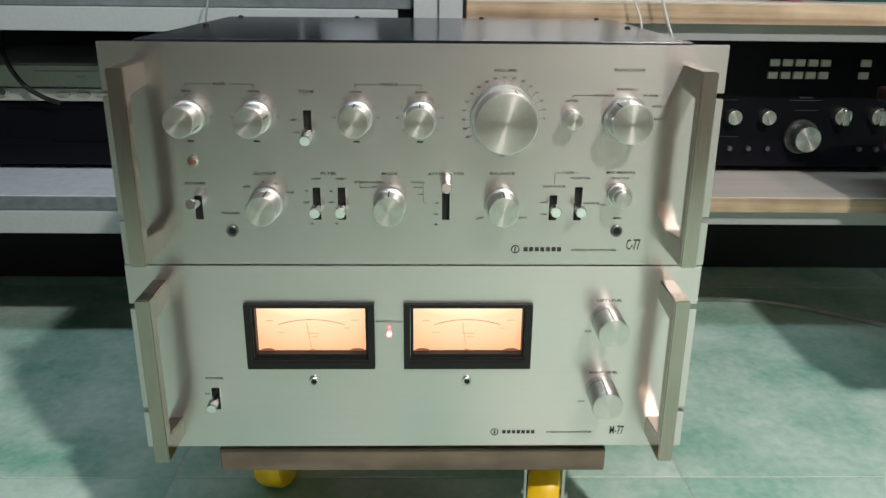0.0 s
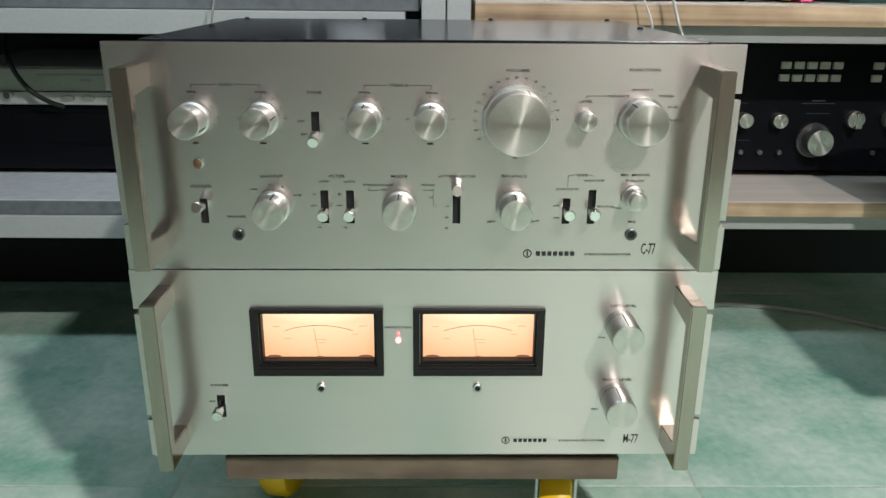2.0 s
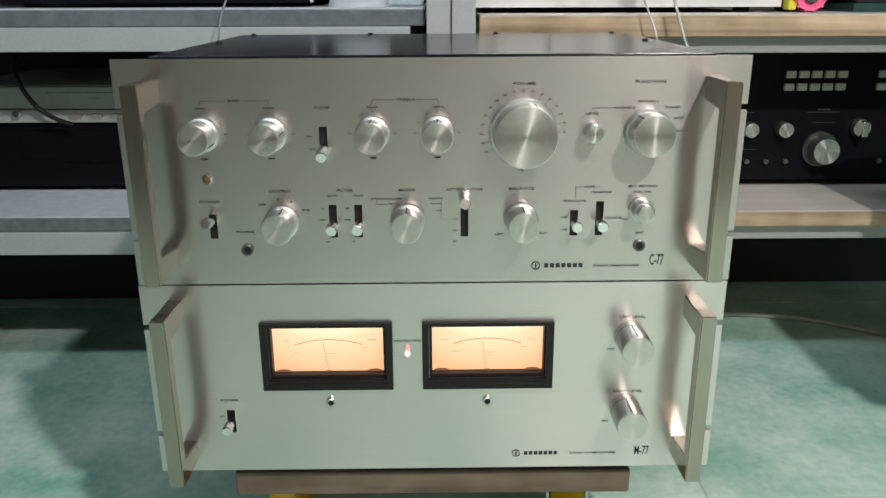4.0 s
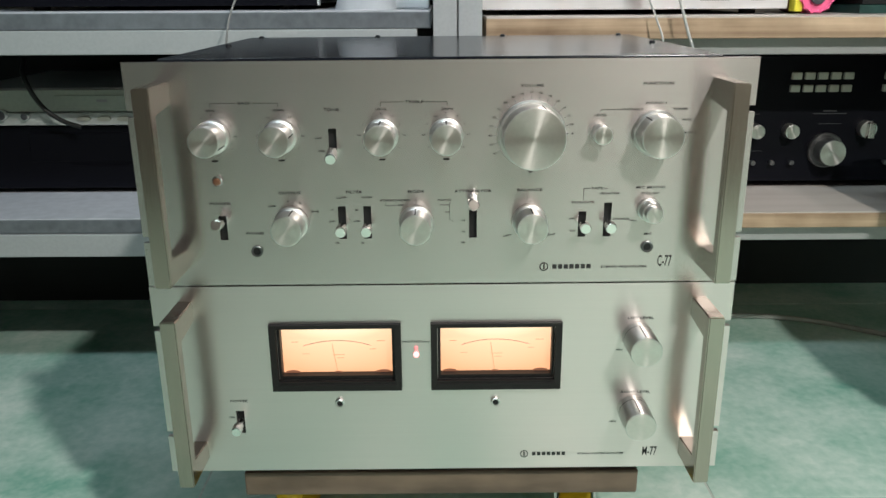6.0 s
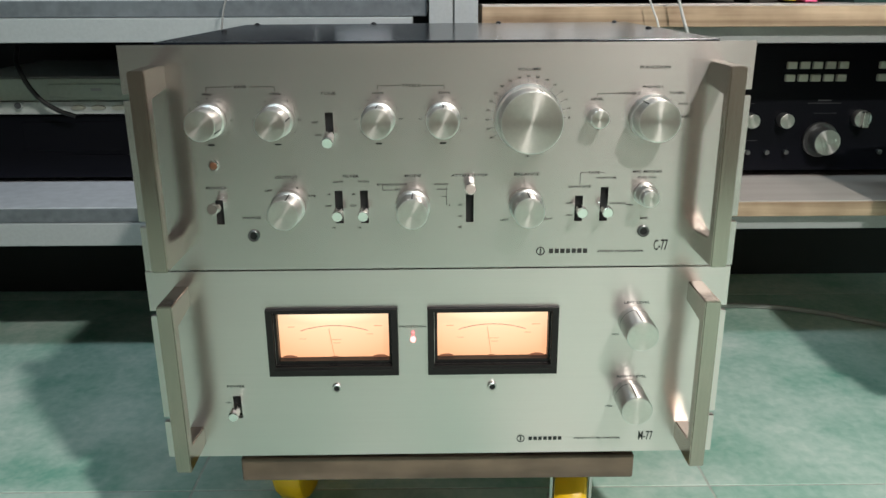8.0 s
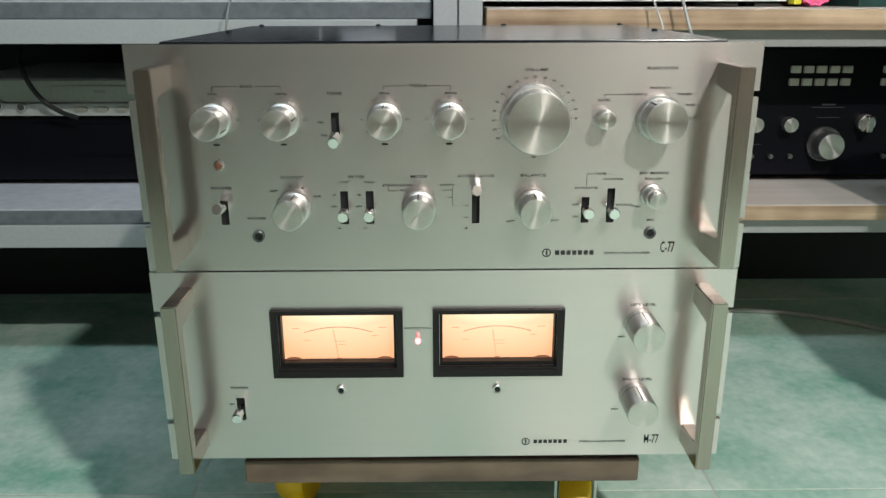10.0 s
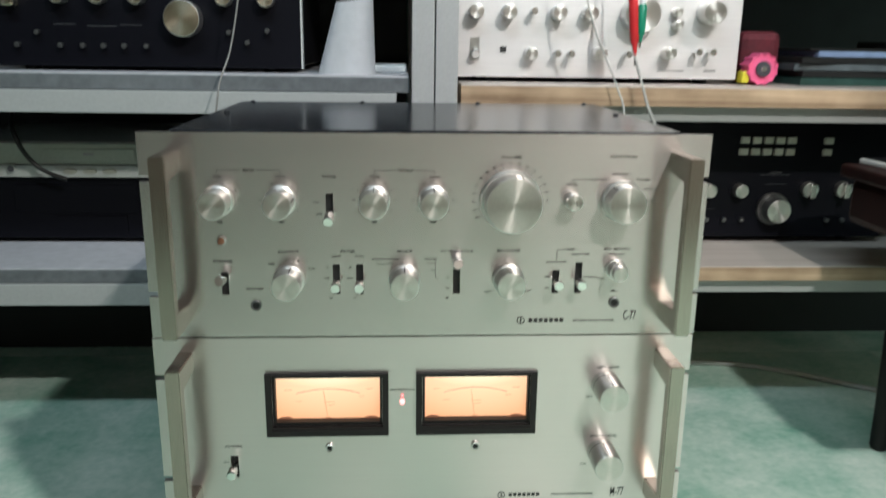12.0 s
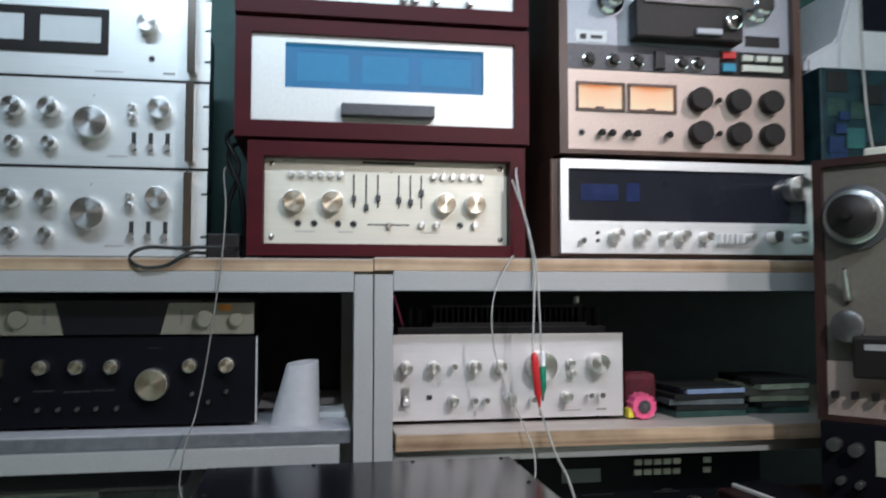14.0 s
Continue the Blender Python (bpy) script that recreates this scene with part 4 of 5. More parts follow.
# receiver and tape deck
RX = 0.596
R1 = thing("receiver", "silver receiver with a dark dial and brown wooden sides", "receiver", (RX, 0.497, 0.8135))
part("case", solid(-0.258, 0.258, 0.006, 0.37, 0.006, 0.180, bev=0.002), BROWN, R1, "brown wooden case")
feet(R1, -0.25, 0.25, 0.0, 0.36, 0.007)
part("front_panel", grid_plate(bmesh.new(), -0.243, 0.243, 0.012, 0.178, -0.006, 0.0055, [(-0.229, 0.229, 0.069, 0.162)]), ALU_COOL, R1)
gl = part("dial_glass", solid(-0.229, 0.229, -0.001, 0.003, 0.069, 0.162), SMOKE, R1, "dark smoked dial glass")
part("dial_scale", solid(-0.205, -0.135, -0.0022, -0.0011, 0.105, 0.135), BLUEDIM, gl)
part("dial_meter", solid(-0.120, -0.095, -0.0022, -0.0011, 0.105, 0.138), BLUEDIM, gl)
small_knob(R1, 0.205, 0.132, 0.0230, 0.030, 0.0)
for x, r in ((-0.147, 0.0105), (-0.099, 0.0105), (-0.055, 0.007), (-0.024, 0.0105), (0.022, 0.0085), (0.105, 0.006), (0.155, 0.0105), (0.207, 0.0105)):
    small_knob(R1, x, 0.043, r, 0.030, -0.006)
for i in range(6):
    part("key", solid(0.048 + i * 0.0105, 0.054 + i * 0.0105, -0.022, -0.0062, 0.030, 0.048, bev=0.0008), ALU_COOL, R1)
for z in (0.048, 0.034):
    jack(R1, -0.176, z, 0.0036, -0.006)
lever(R1, -0.207, 0.036, 10, 0.018, -0.006, 0.006)

RD = thing("tape_deck", "reel tape deck with lit orange meters in a brown wooden case", "tape deck", (0.5845, 0.497, 1.0005))
part("case", grid_plate(bmesh.new(), -0.234, 0.234, 0.0, 0.52, -0.012, 0.20, [(-0.2185, 0.2185, 0.008, 0.512)]), BROWN, RD, "brown wooden case")
part("rear_body", solid(-0.217, 0.217, 0.012, 0.19, 0.009, 0.511), BLACK, RD)
part("upper_panel", solid(-0.2175, 0.2175, 0.0, 0.0118, 0.200, 0.511), GREYFACE, RD, "grey upper deck plate")
part("strip_panel", solid(-0.2175, 0.075, -0.002, 0.0118, 0.1545, 0.1995), DKGREY, RD)
part("key_panel", solid(0.0755, 0.2175, -0.002, 0.0118, 0.1545, 0.1995), PLASTIC, RD)
part("lower_panel", grid_plate(bmesh.new(), -0.2175, 0.2175, 0.009, 0.154, 0.0, 0.0118, [(-0.197, -0.112, 0.0825, 0.1275), (-0.1005, -0.0135, 0.0825, 0.1275)]), BEIGE, RD, "pinkish beige lower plate")
for a, b in ((-0.197, -0.112), (-0.1005, -0.0135)):
    mt = part("meter", grid_plate(bmesh.new(), a - 0.003, b + 0.003, 0.079, 0.131, -0.004, 0.0, [(a + 0.001, b - 0.001, 0.0835, 0.1265)]), BROWN, RD, "level meter with lit orange card")
    part("meter_card", solid(a + 0.0005, b - 0.0005, 0.004, 0.006, 0.083, 0.127), REEL_GLOW[a > -0.15], mt)
    part("meter_hub", solid((a + b) / 2 - 0.008, (a + b) / 2 + 0.008, 0.002, 0.0039, 0.0835, 0.088), BROWN, mt)
for x in (0.0315, 0.1065, 0.1715):
    for z in (0.1055, 0.0445):
        small_knob(RD, x, z, 0.0205, 0.022, 0.0, face=PLASTIC, side=PLASTIC)
for z in (0.1055, 0.0445):
    lever(RD, 0.0695, z, 0, 0.012, 0.0, 0.006, PLASTIC)
jack(RD, -0.190, 0.0395, 0.0060)
for x in (-0.157, -0.138, -0.108, -0.091, -0.0300):
    lever(RD, x, 0.0395, 6, 0.018, 0.0, 0.0075, PLASTIC)
for x in (-0.1765, -0.1315, -0.0855, 0.0, 0.0315):
    bm = lathe(bmesh.new(), x, 0.171, [(-0.002, 0.0125), (-0.006, 0.0125), (-0.007, 0.010), (-0.004, 0.0088), (-0.003, 0.002)], 28)
    part("selector_ring", bm, CHROME, RD, smooth=True)
    small_knob(RD, x, 0.171, 0.0075, 0.014, -0.002, face=PLASTIC, side=PLASTIC)
part("selector_block", solid(-0.053, -0.034, -0.010, -0.0022, 0.158, 0.192, bev=0.001), BLACK, RD)
for x0, x1, z0, z1, m in ((0.058, 0.084, 0.184, 0.197, RED), (0.058, 0.084, 0.160, 0.175, CYAN), (0.097, 0.119, 0.181, 0.192, BUTTON), (0.125, 0.148, 0.181, 0.192, BUTTON), (0.154, 0.177, 0.181, 0.192, BUTTON), (0.097, 0.178, 0.162, 0.174, BUTTON)):
    part("key", solid(x0 + 0.02, x1 + 0.02, -0.010, -0.0022, z0, z1, bev=0.0012), m, RD)
for s, x in ((-1, -0.136), (1, 0.152)):
    bm = lathe(bmesh.new(), x, 0.282, [(0.0, 0.026), (-0.006, 0.026), (-0.010, 0.020), (-0.030, 0.019), (-0.033, 0.015)], 32)
    part("tension_post", bm, CHROME, RD, smooth=True)
bm = bmesh.new()
box(bm, -0.100, 0.105, -0.036, -0.0004, 0.206, 0.276, 0.004)
part("head_cover", bm, PLASTIC, RD)
part("head_trim", solid(-0.085, 0.125, -0.040, -0.0364, 0.268, 0.305, bev=0.001), CHROME, RD)
bm = lathe(bmesh.new(), 0.082, 0.242, [(-0.036, 0.016), (-0.046, 0.016), (-0.048, 0.013)], 28)
part("pinch_roller", bm, CHROME, RD, smooth=True)
part("lift_lever", solid(0.010, 0.060, -0.044, -0.0365, 0.214, 0.226, bev=0.002), GREYFACE, RD)
part("name_plate", solid(-0.200, -0.142, -0.0012, -0.0002, 0.2035, 0.225), CLEAR, RD)
bars(RD, [(-0.192, -0.180, 0.208, 0.218), (-0.172, -0.150, 0.210, 0.216)], y=-0.0015, name="maker_mark")
part("name_plate", solid(0.128, 0.197, -0.0012, -0.0002, 0.211, 0.231), PLASTIC, RD)

# black amplifier and tuner on the left middle shelf
B1 = thing("black_amplifier", "black fronted amplifier with silver knobs on a laminate shelf", "amplifier", (-0.3825, 0.500, 0.5400))
part("front_panel", solid(-0.218, 0.218, 0.0, 0.006, 0.006, 0.145, bev=0.0006), BLACKFACE, B1)
part("case", solid(-0.213, 0.213, 0.0065, 0.34, 0.008, 0.143, bev=0.001), BLACK, B1)
feet(B1, -0.2, 0.2, 0.0, 0.34, 0.008)
for s in (-1, 1):
    part("edge_trim", solid(s * 0.2195 - 0.0012, s * 0.2195 + 0.0012, -0.002, 0.012, 0.006, 0.145), ALU_COOL, B1)
for x, r in ((-0.106, 0.0108), (-0.054, 0.0108), (-0.002, 0.0108), (0.116, 0.0108), (0.173, 0.0118)):
    small_knob(B1, x, 0.100, r, 0.020, 0.0, face=BRASS)
small_knob(B1, 0.060, 0.072, 0.0245, 0.024, 0.0, face=BRASS)
part("selector_knob", solid(-0.180, -0.163, -0.020, 0.0, 0.085, 0.112, bev=0.002), BRASS, B1)
for x, z in ((-0.168, 0.035), (-0.110, 0.035), (-0.080, 0.035), (-0.052, 0.035), (-0.024, 0.035), (0.006, 0.035), (0.120, 0.055), (0.145, 0.042), (0.173, 0.058), (-0.140, 0.052)):
    lever(B1, x, z, 4, 0.012, 0.0, 0.0042, DIMMETAL)
bars(B1, [(-0.120, -0.090, 0.062, 0.0628), (-0.075, -0.035, 0.060, 0.0608), (0.05, 0.072, 0.128, 0.1286), (-0.03, 0.0, 0.062, 0.0626)], material=DIMINK)

T1 = thing("tuner", "dark tuner with olive silver side plates on the black amplifier", "tuner", (-0.3875, 0.500, 0.6855))
part("case", solid(-0.215, 0.215, 0.010, 0.32, 0.003, 0.060, bev=0.001), BLACK, T1)
part("dial_glass", solid(-0.135, 0.135, 0.002, 0.0098, 0.004, 0.058), SMOKE, T1)
feet(T1, -0.2, 0.2, 0.01, 0.31, 0.0035)
for s in (-1, 1):
    bm = bmesh.new()
    f = bm.faces.new([bm.verts.new((s * x, -0.001, z)) for x, z in ((0.2195, 0.004), (0.0735, 0.004), (0.086, 0.054), (0.2195, 0.054))])
    ext = bmesh.ops.extrude_face_region(bm, geom=[f])["geom"]
    for g in ext:
        if isinstance(g, bmesh.types.BMVert):
            g.co.y = 0.008
    bmesh.ops.recalc_face_normals(bm, faces=bm.faces[:])
    part("side_plate", bm, OLIVE, T1)
small_knob(T1, -0.137, 0.029, 0.0135, 0.014, -0.001, face=OLIVE, side=OLIVE)
small_knob(T1, 0.142, 0.029, 0.0135, 0.014, -0.001, face=OLIVE, side=OLIVE)
small_knob(T1, 0.192, 0.027, 0.0110, 0.012, -0.001, face=OLIVE, side=OLIVE)
part("sticker", solid(0.163, 0.184, -0.0018, -0.0012, 0.041, 0.052), ORANGE, T1)
bars(T1, [(-0.206, -0.185, 0.026, 0.030), (-0.104, -0.098, 0.020, 0.045), (0.104, 0.108, 0.020, 0.044)], y=-0.0014, material=GREYINK)

# folded paper sleeve
bm = bmesh.new()
rings = []
for k in range(7):
    f = k / 6
    cx, r, ry = 0.012 * f, 0.041 - 0.015 * f, 0.034 - 0.012 * f
    rings.append([bm.verts.new((cx + r * math.cos(2 * math.pi * i / 36), ry * math.sin(2 * math.pi * i / 36), 0.101 * f + 0.003 * f * math.cos(2 * math.pi * i / 36) + 0.002 * f * math.sin(2 * math.pi * i / 36))) for i in range(36)])
for p, q in zip(rings, rings[1:]):
    for i in range(36):
        bm.faces.new((p[i], p[(i + 1) % 36], q[(i + 1) % 36], q[i]))
bmesh.ops.solidify(bm, geom=bm.faces[:], thickness=0.0008)
alone("paper_sleeve", bm, PAPER, "white rolled paper sleeve standing on the shelf", "paper", (-0.101, 0.508, 0.5402), smooth=True)
bm = solid(-0.035, 0.035, -0.05, 0.05, 0, 0.012, bev=0.003)
alone("clear_bag", bm, CLEAR, "crumpled clear plastic bag on the shelf", "bag", (-0.050, 0.60, 0.5402))

# silver amplifier on the right middle shelf
A1 = thing("silver_amplifier", "silver amplifier with long switches on a pine shelf", "amplifier", (0.264, 0.517, 0.5312))
part("front_panel", solid(-0.210, 0.210, 0.0, 0.006, 0.007, 0.1530, bev=0.0008), ALU_PINK, A1)
part("case", solid(-0.205, 0.205, 0.0065, 0.34, 0.008, 0.150, bev=0.001), BLACK, A1)
feet(A1, -0.2, 0.2, 0.0, 0.34, 0.008)
for x, z, r, d in ((-0.181, 0.098, 0.0105, 0.026), (-0.134, 0.098, 0.0105, 0.026), (-0.063, 0.098, 0.0105, 0.026), (-0.018, 0.098, 0.0105, 0.026), (0.055, 0.098, 0.0255, 0.030), (0.110, 0.102, 0.0065, 0.018), (0.112, 0.084, 0.0065, 0.018), (0.158, 0.102, 0.0165, 0.032), (-0.100, 0.041, 0.0088, 0.024), (0.000, 0.042, 0.0095, 0.024), (0.101, 0.044, 0.0088, 0.026)):
    small_knob(A1, x, z, r, d, 0.0)
for x, z in ((-0.099, 0.100), (-0.063, 0.042), (-0.043, 0.042), (0.040, 0.042), (0.143, 0.047), (0.163, 0.047)):
    lever(A1, x, z, 2, 0.026, 0.0, 0.0058)
part("power_plate", solid(-0.188, -0.174, -0.001, 0.0, 0.030, 0.062), ZINC, A1)
lever(A1, -0.181, 0.046, 20, 0.020, 0.0, 0.0075)
part("socket", solid(-0.144, -0.135, -0.0012, 0.0, 0.042, 0.050), INK, A1)
bars(A1, [(0.09, 0.13, 0.018, 0.0195), (0.16, 0.178, 0.018, 0.021)], material=GREYINK)
K1 = thing("bare_chassis", "black finned amplifier chassis lying on the silver amplifier", "amplifier", (0.262, 0.53, 0.6842))
part("base", solid(-0.19, 0.185, 0.0, 0.25, 0.0, 0.012, bev=0.001), BLACK, K1)
for i in range(26):
    x = -0.125 + i * 0.0105
    part("fin", solid(x, x + 0.003, 0.012, 0.11, 0.0122, 0.046), DARK, K1)
part("front_rail", solid(-0.13, 0.15, 0.003, 0.009, 0.0122, 0.020), PLASTIC, K1)
part("top_rail", solid(-0.13, 0.15, 0.010, 0.030, 0.0462, 0.050), PLASTIC, K1)
for x in (-0.165, -0.148, 0.160, 0.178):
    part("terminal", lathe(bmesh.new(), x, 0.0122, [(0, 0.007), (0.03, 0.007), (0.034, 0.004)], 12, "z", 0.03), PLASTIC, K1)
part("cap_nut", lathe(bmesh.new(), 0.142, 0.0522, [(0, 0.006), (0.012, 0.006), (0.014, 0.003)], 14, "z", 0.03), CHROME, K1)
me = tube_mesh([(-0.178, 0.03, 0.012), (-0.188, 0.02, 0.045), (-0.196, 0.015, 0.068)], 0.0018, PINK)
part("lead", me, PINK, K1)

# tape measure, cloth and cases
TM = thing("tape_measure", "pink tape measure with a dark hub on the pine shelf", "tape measure", (0.508, 0.505, 0.5312))
bm = lathe(bmesh.new(), 0, 0.0235, [(0.0, 0.019), (-0.003, 0.0215), (0.026, 0.0215), (0.029, 0.019)], 36)
part("body", bm, PINK, TM, smooth=True)
for i in range(12):
    a = 2 * math.pi * (i + 0.5) / 12
    part("grip", lathe(bmesh.new(), 0.0205 * math.cos(a), 0.0235 + 0.0205 * math.sin(a), [(-0.002, 0.0030), (0.028, 0.0030)], 10), PINK, TM)
part("hub", lathe(bmesh.new(), 0, 0.0235, [(-0.0031, 0.0115), (-0.005, 0.0105)], 24), DKGREY, TM)
part("hub_cap", lathe(bmesh.new(), 0, 0.0235, [(-0.0051, 0.005), (-0.007, 0.004)], 16), CHROME, TM)
part("mouth", solid(-0.028, -0.017, 0.002, 0.024, 0.003, 0.020, bev=0.002), LIME, TM, "yellow blade end")
bm = solid(-0.03, 0.035, -0.02, 0.03, 0.0, 0.078, bev=0.012)
alone("maroon_pouch", bm, MAROON, "soft maroon pouch standing on the shelf", "pouch", (0.520, 0.570, 0.5312))
zc = 0.5312
for i, (x, w, h, m, dx) in enumerate(((0.64, 0.142, 0.012, DKGREEN, 0), (0.645, 0.142, 0.010, DARK, 1), (0.638, 0.142, 0.010, CASE_GREY, 0), (0.636, 0.142, 0.010, DARK, 0), (0.648, 0.120, 0.009, BLUEBOX, 0), (0.640, 0.125, 0.004, DARK, 0))):
    alone("disc_case", solid(-w / 2, w / 2, -0.062, 0.062, 0, h - 0.0006, bev=0.0008), m, "thin plastic disc case in a pile on the shelf", "disc case", (x, 0.58, zc), rz=random.uniform(-6, 6), group="disc cases")
    zc += h
zc = 0.5312
for i, m in enumerate((DKGREEN, DARK, CASE_PALE, OLIVE_DARK, CASE_PALE, DARK)):
    alone("disc_case", solid(-0.06, 0.06, -0.062, 0.062, 0, 0.0102, bev=0.0008), m, "thin plastic disc case in a leaning pile on the shelf", "disc case", (0.79 + random.uniform(-0.006, 0.006), 0.60, zc), rz=random.uniform(-16, 16), group="disc cases")
    zc += 0.011

# black amplifier on the right low shelf
L1 = thing("black_receiver", "black receiver with ivory push buttons on a pine shelf", "receiver", (0.538, 0.578, 0.2735))
part("front_panel", solid(-0.235, 0.235, 0.0, 0.006, 0.010, 0.197, bev=0.0008), BLACKFACE, L1)
part("case", solid(-0.23, 0.23, 0.0065, 0.36, 0.012, 0.194, bev=0.001), BLACK, L1)
feet(L1, -0.22, 0.22, 0.0, 0.35, 0.012)
for j, z in enumerate((0.1685, 0.1502)):
    for x in (-0.0125, 0.0068, 0.0258, 0.0450, 0.0640, 0.1250):
        part("push_button", solid(x - 0.0072 - j * 0.001, x + 0.0072 - j * 0.001, -0.006, 0.0, z - 0.0052, z + 0.0052, bev=0.0012), BUTTON, L1)
for x in (-0.115, -0.066, -0.0145):
    small_knob(L1, x, 0.088, 0.0108, 0.018, 0.0, face=KNOB)
part("volume_ring", lathe(bmesh.new(), 0.0440, 0.058, [(-0.0004, 0.0262), (-0.007, 0.0262), (-0.0085, 0.0245), (-0.0080, 0.0205)], 48), DIMMETAL, L1, smooth=True)
small_knob(L1, 0.0440, 0.058, 0.0198, 0.030, 0.0, face=KNOB, side=DIMMETAL)
for x in (0.1005, 0.1565):
    small_knob(L1, x, 0.090, 0.0128, 0.014, 0.0)
    part("knob_grip", solid(x - 0.005, x + 0.005, -0.024, -0.0142, 0.078, 0.102, bev=0.0015), ALU, L1)
for x in (-0.132, -0.108, -0.0650, -0.0360, -0.0065, 0.1365, 0.163):
    lever(L1, x, 0.040, 4, 0.010, 0.0, 0.0045, DIMMETAL)
bars(L1, [(0.02, 0.07, 0.112, 0.1128), (0.035, 0.055, 0.1155, 0.1175), (-0.12, -0.06, 0.112, 0.1126), (0.03, 0.065, 0.097, 0.0976), (-0.13, -0.11, 0.056, 0.0566), (-0.09, -0.05, 0.056, 0.0566)], material=DIMINK)
part("display", solid(-0.16, -0.085, -0.001, 0.0, 0.135, 0.160), SMOKE, L1)

# video recorder and disc player on the left low shelf
V1 = thing("video_recorder", "black video recorder on the laminate shelf", "video recorder", (-0.545, 0.588, 0.2682))
part("case", solid(-0.25, 0.25, 0.006, 0.36, 0.008, 0.103, bev=0.0015), BLACK, V1)
part("front_panel", solid(-0.25, 0.25, 0.0, 0.0058, 0.008, 0.103, bev=0.001), BLACKFACE, V1)
feet(V1, -0.24, 0.24, 0.0, 0.35, 0.009)
part("cassette_flap", solid(-0.08, 0.11, -0.002, 0.0, 0.05, 0.094, bev=0.0008), BLACKFACE, V1)
part("display", solid(-0.02, 0.09, -0.002, 0.0, 0.020, 0.044), BLACKFACE, V1)
for i in range(8):
    part("vent_rib", solid(0.12 + i * 0.012, 0.124 + i * 0.012, -0.002, 0.0, 0.018, 0.06), BLACK, V1)
D1 = thing("disc_player", "pale grey disc player lying on the video recorder", "disc player", (-0.502, 0.578, 0.3714))
part("case", solid(-0.215, 0.215, 0.008, 0.30, 0.004, 0.058, bev=0.002), DVD_WHITE, D1)
feet(D1, -0.2, 0.2, 0.01, 0.29, 0.005)
part("upper_front", solid(-0.215, 0.082, 0.0, 0.0078, 0.024, 0.056, bev=0.001), DVD_GREEN, D1)
part("lower_front", solid(-0.215, 0.215, -0.002, 0.0078, 0.004, 0.0225, bev=0.001), DVD_WHITE, D1)
part("tray_door", solid(-0.070, 0.070, -0.0022, -0.0001, 0.030, 0.048, bev=0.0008), DVD_GREEN, D1)
part("display", solid(0.085, 0.205, 0.0, 0.0078, 0.026, 0.052), SMOKE, D1)
bars(D1, [(-0.008, 0.008, 0.038, 0.042)], y=-0.0024, material=GREYINK)
for x in (-0.030, 0.000, 0.030, 0.110, 0.150):
    bm = lathe(bmesh.new(), 0, 0, [(0.0, 0.011), (-0.003, 0.010)], 20)
    b = part("push_button", bm, OLIVE, D1)
    b.matrix_basis = pose(x, -0.002, 0.0135) @ Matrix.Diagonal((1, 1, 0.35, 1))
small_knob(D1, -0.150, 0.020, 0.008, 0.008, -0.002, face=DKGREY, side=DVD_WHITE)
small_knob(D1, -0.115, 0.018, 0.006, 0.008, -0.002, face=DKGREY, side=DVD_WHITE)

# ---- bench with gear on the right ----
TB = thing("bench", "dark red wooden bench with tapered black legs on tiles", "bench")
part("top", solid(0.600, 1.35, 0.05, 0.424, 0.410, 0.4285, bev=0.004), BENCHWOOD, TB)
part("apron", solid(0.612, 1.34, 0.06, 0.415, 0.345, 0.4098, bev=0.012), BENCHWOOD, TB)
for x, y in ((0.700, 0.385), (1.28, 0.385), (0.700, 0.10), (1.28, 0.10)):
    bm = lathe(bmesh.new(), x, 0.0, [(0.0, 0.011), (0.006, 0.013), (0.05, 0.0135), (0.3448, 0.021)], 24, "z", y)
    part("leg", bm, PLASTIC, TB, smooth=True)
PH = thing("phone", "phone with a white rim lying on the bench", "phone", (0.668, 0.352, 0.4287), rz=6)
part("body", solid(-0.036, 0.036, -0.073, 0.073, 0, 0.0080, bev=0.002), WHITE, PH)
part("screen", solid(-0.0325, 0.0325, -0.0690, 0.0690, 0.0081, 0.0086), BLACKFACE, PH, "dark glass screen")

G1 = thing("black_tuner", "black unit with silver knobs standing on the bench", "tuner", (0.715, 0.275, 0.4287), rz=-50)
part("case", solid(-0.02, 0.40, 0.006, 0.26, 0.006, 0.130, bev=0.001), BLACK, G1)
part("front_panel", solid(-0.02, 0.40, 0.0, 0.0058, 0.006, 0.130, bev=0.0008), BLACKFACE, G1)
feet(G1, 0.0, 0.40, 0.0, 0.25, 0.007)
# Silver knobs given dark metal, so their shade is in the colour.
for x, z, r in ((0.002, 0.098, 0.0100), (0.032, 0.093, 0.0100), (0.010, 0.045, 0.006), (0.036, 0.042, 0.006)):
    small_knob(G1, x, z, r, 0.020, 0.0, face=DIMMETAL, side=DIMMETAL)
part("dial_card", solid(0.056, 0.19, -0.001, 0.0, 0.056, 0.108), OLIVE, G1, "pale yellow dial card")
G2 = thing("open_tape_deck", "brown cased tape deck with large hub on a black unit", "tape deck", (0.702, 0.296, 0.5595), rz=-50)
# This deck's shade is in its colours: brown, olive and beige are darkened copies.
part("case", grid_plate(bmesh.new(), 0.0, 0.40, 0.0, 0.405, 0.0, 0.19, [(0.014, 0.386, 0.008, 0.393)]), BROWN_SHADED, G2)
part("rear_body", solid(0.015, 0.385, 0.022, 0.18, 0.009, 0.392), BLACK, G2)
part("upper_panel", solid(0.0145, 0.3855, 0.010, 0.0218, 0.092, 0.3925), OLIVE_DARK, G2, "grey green deck plate")
part("lower_panel", solid(0.0145, 0.3855, 0.004, 0.0218, 0.0085, 0.0915), BEIGE_SHADED, G2)
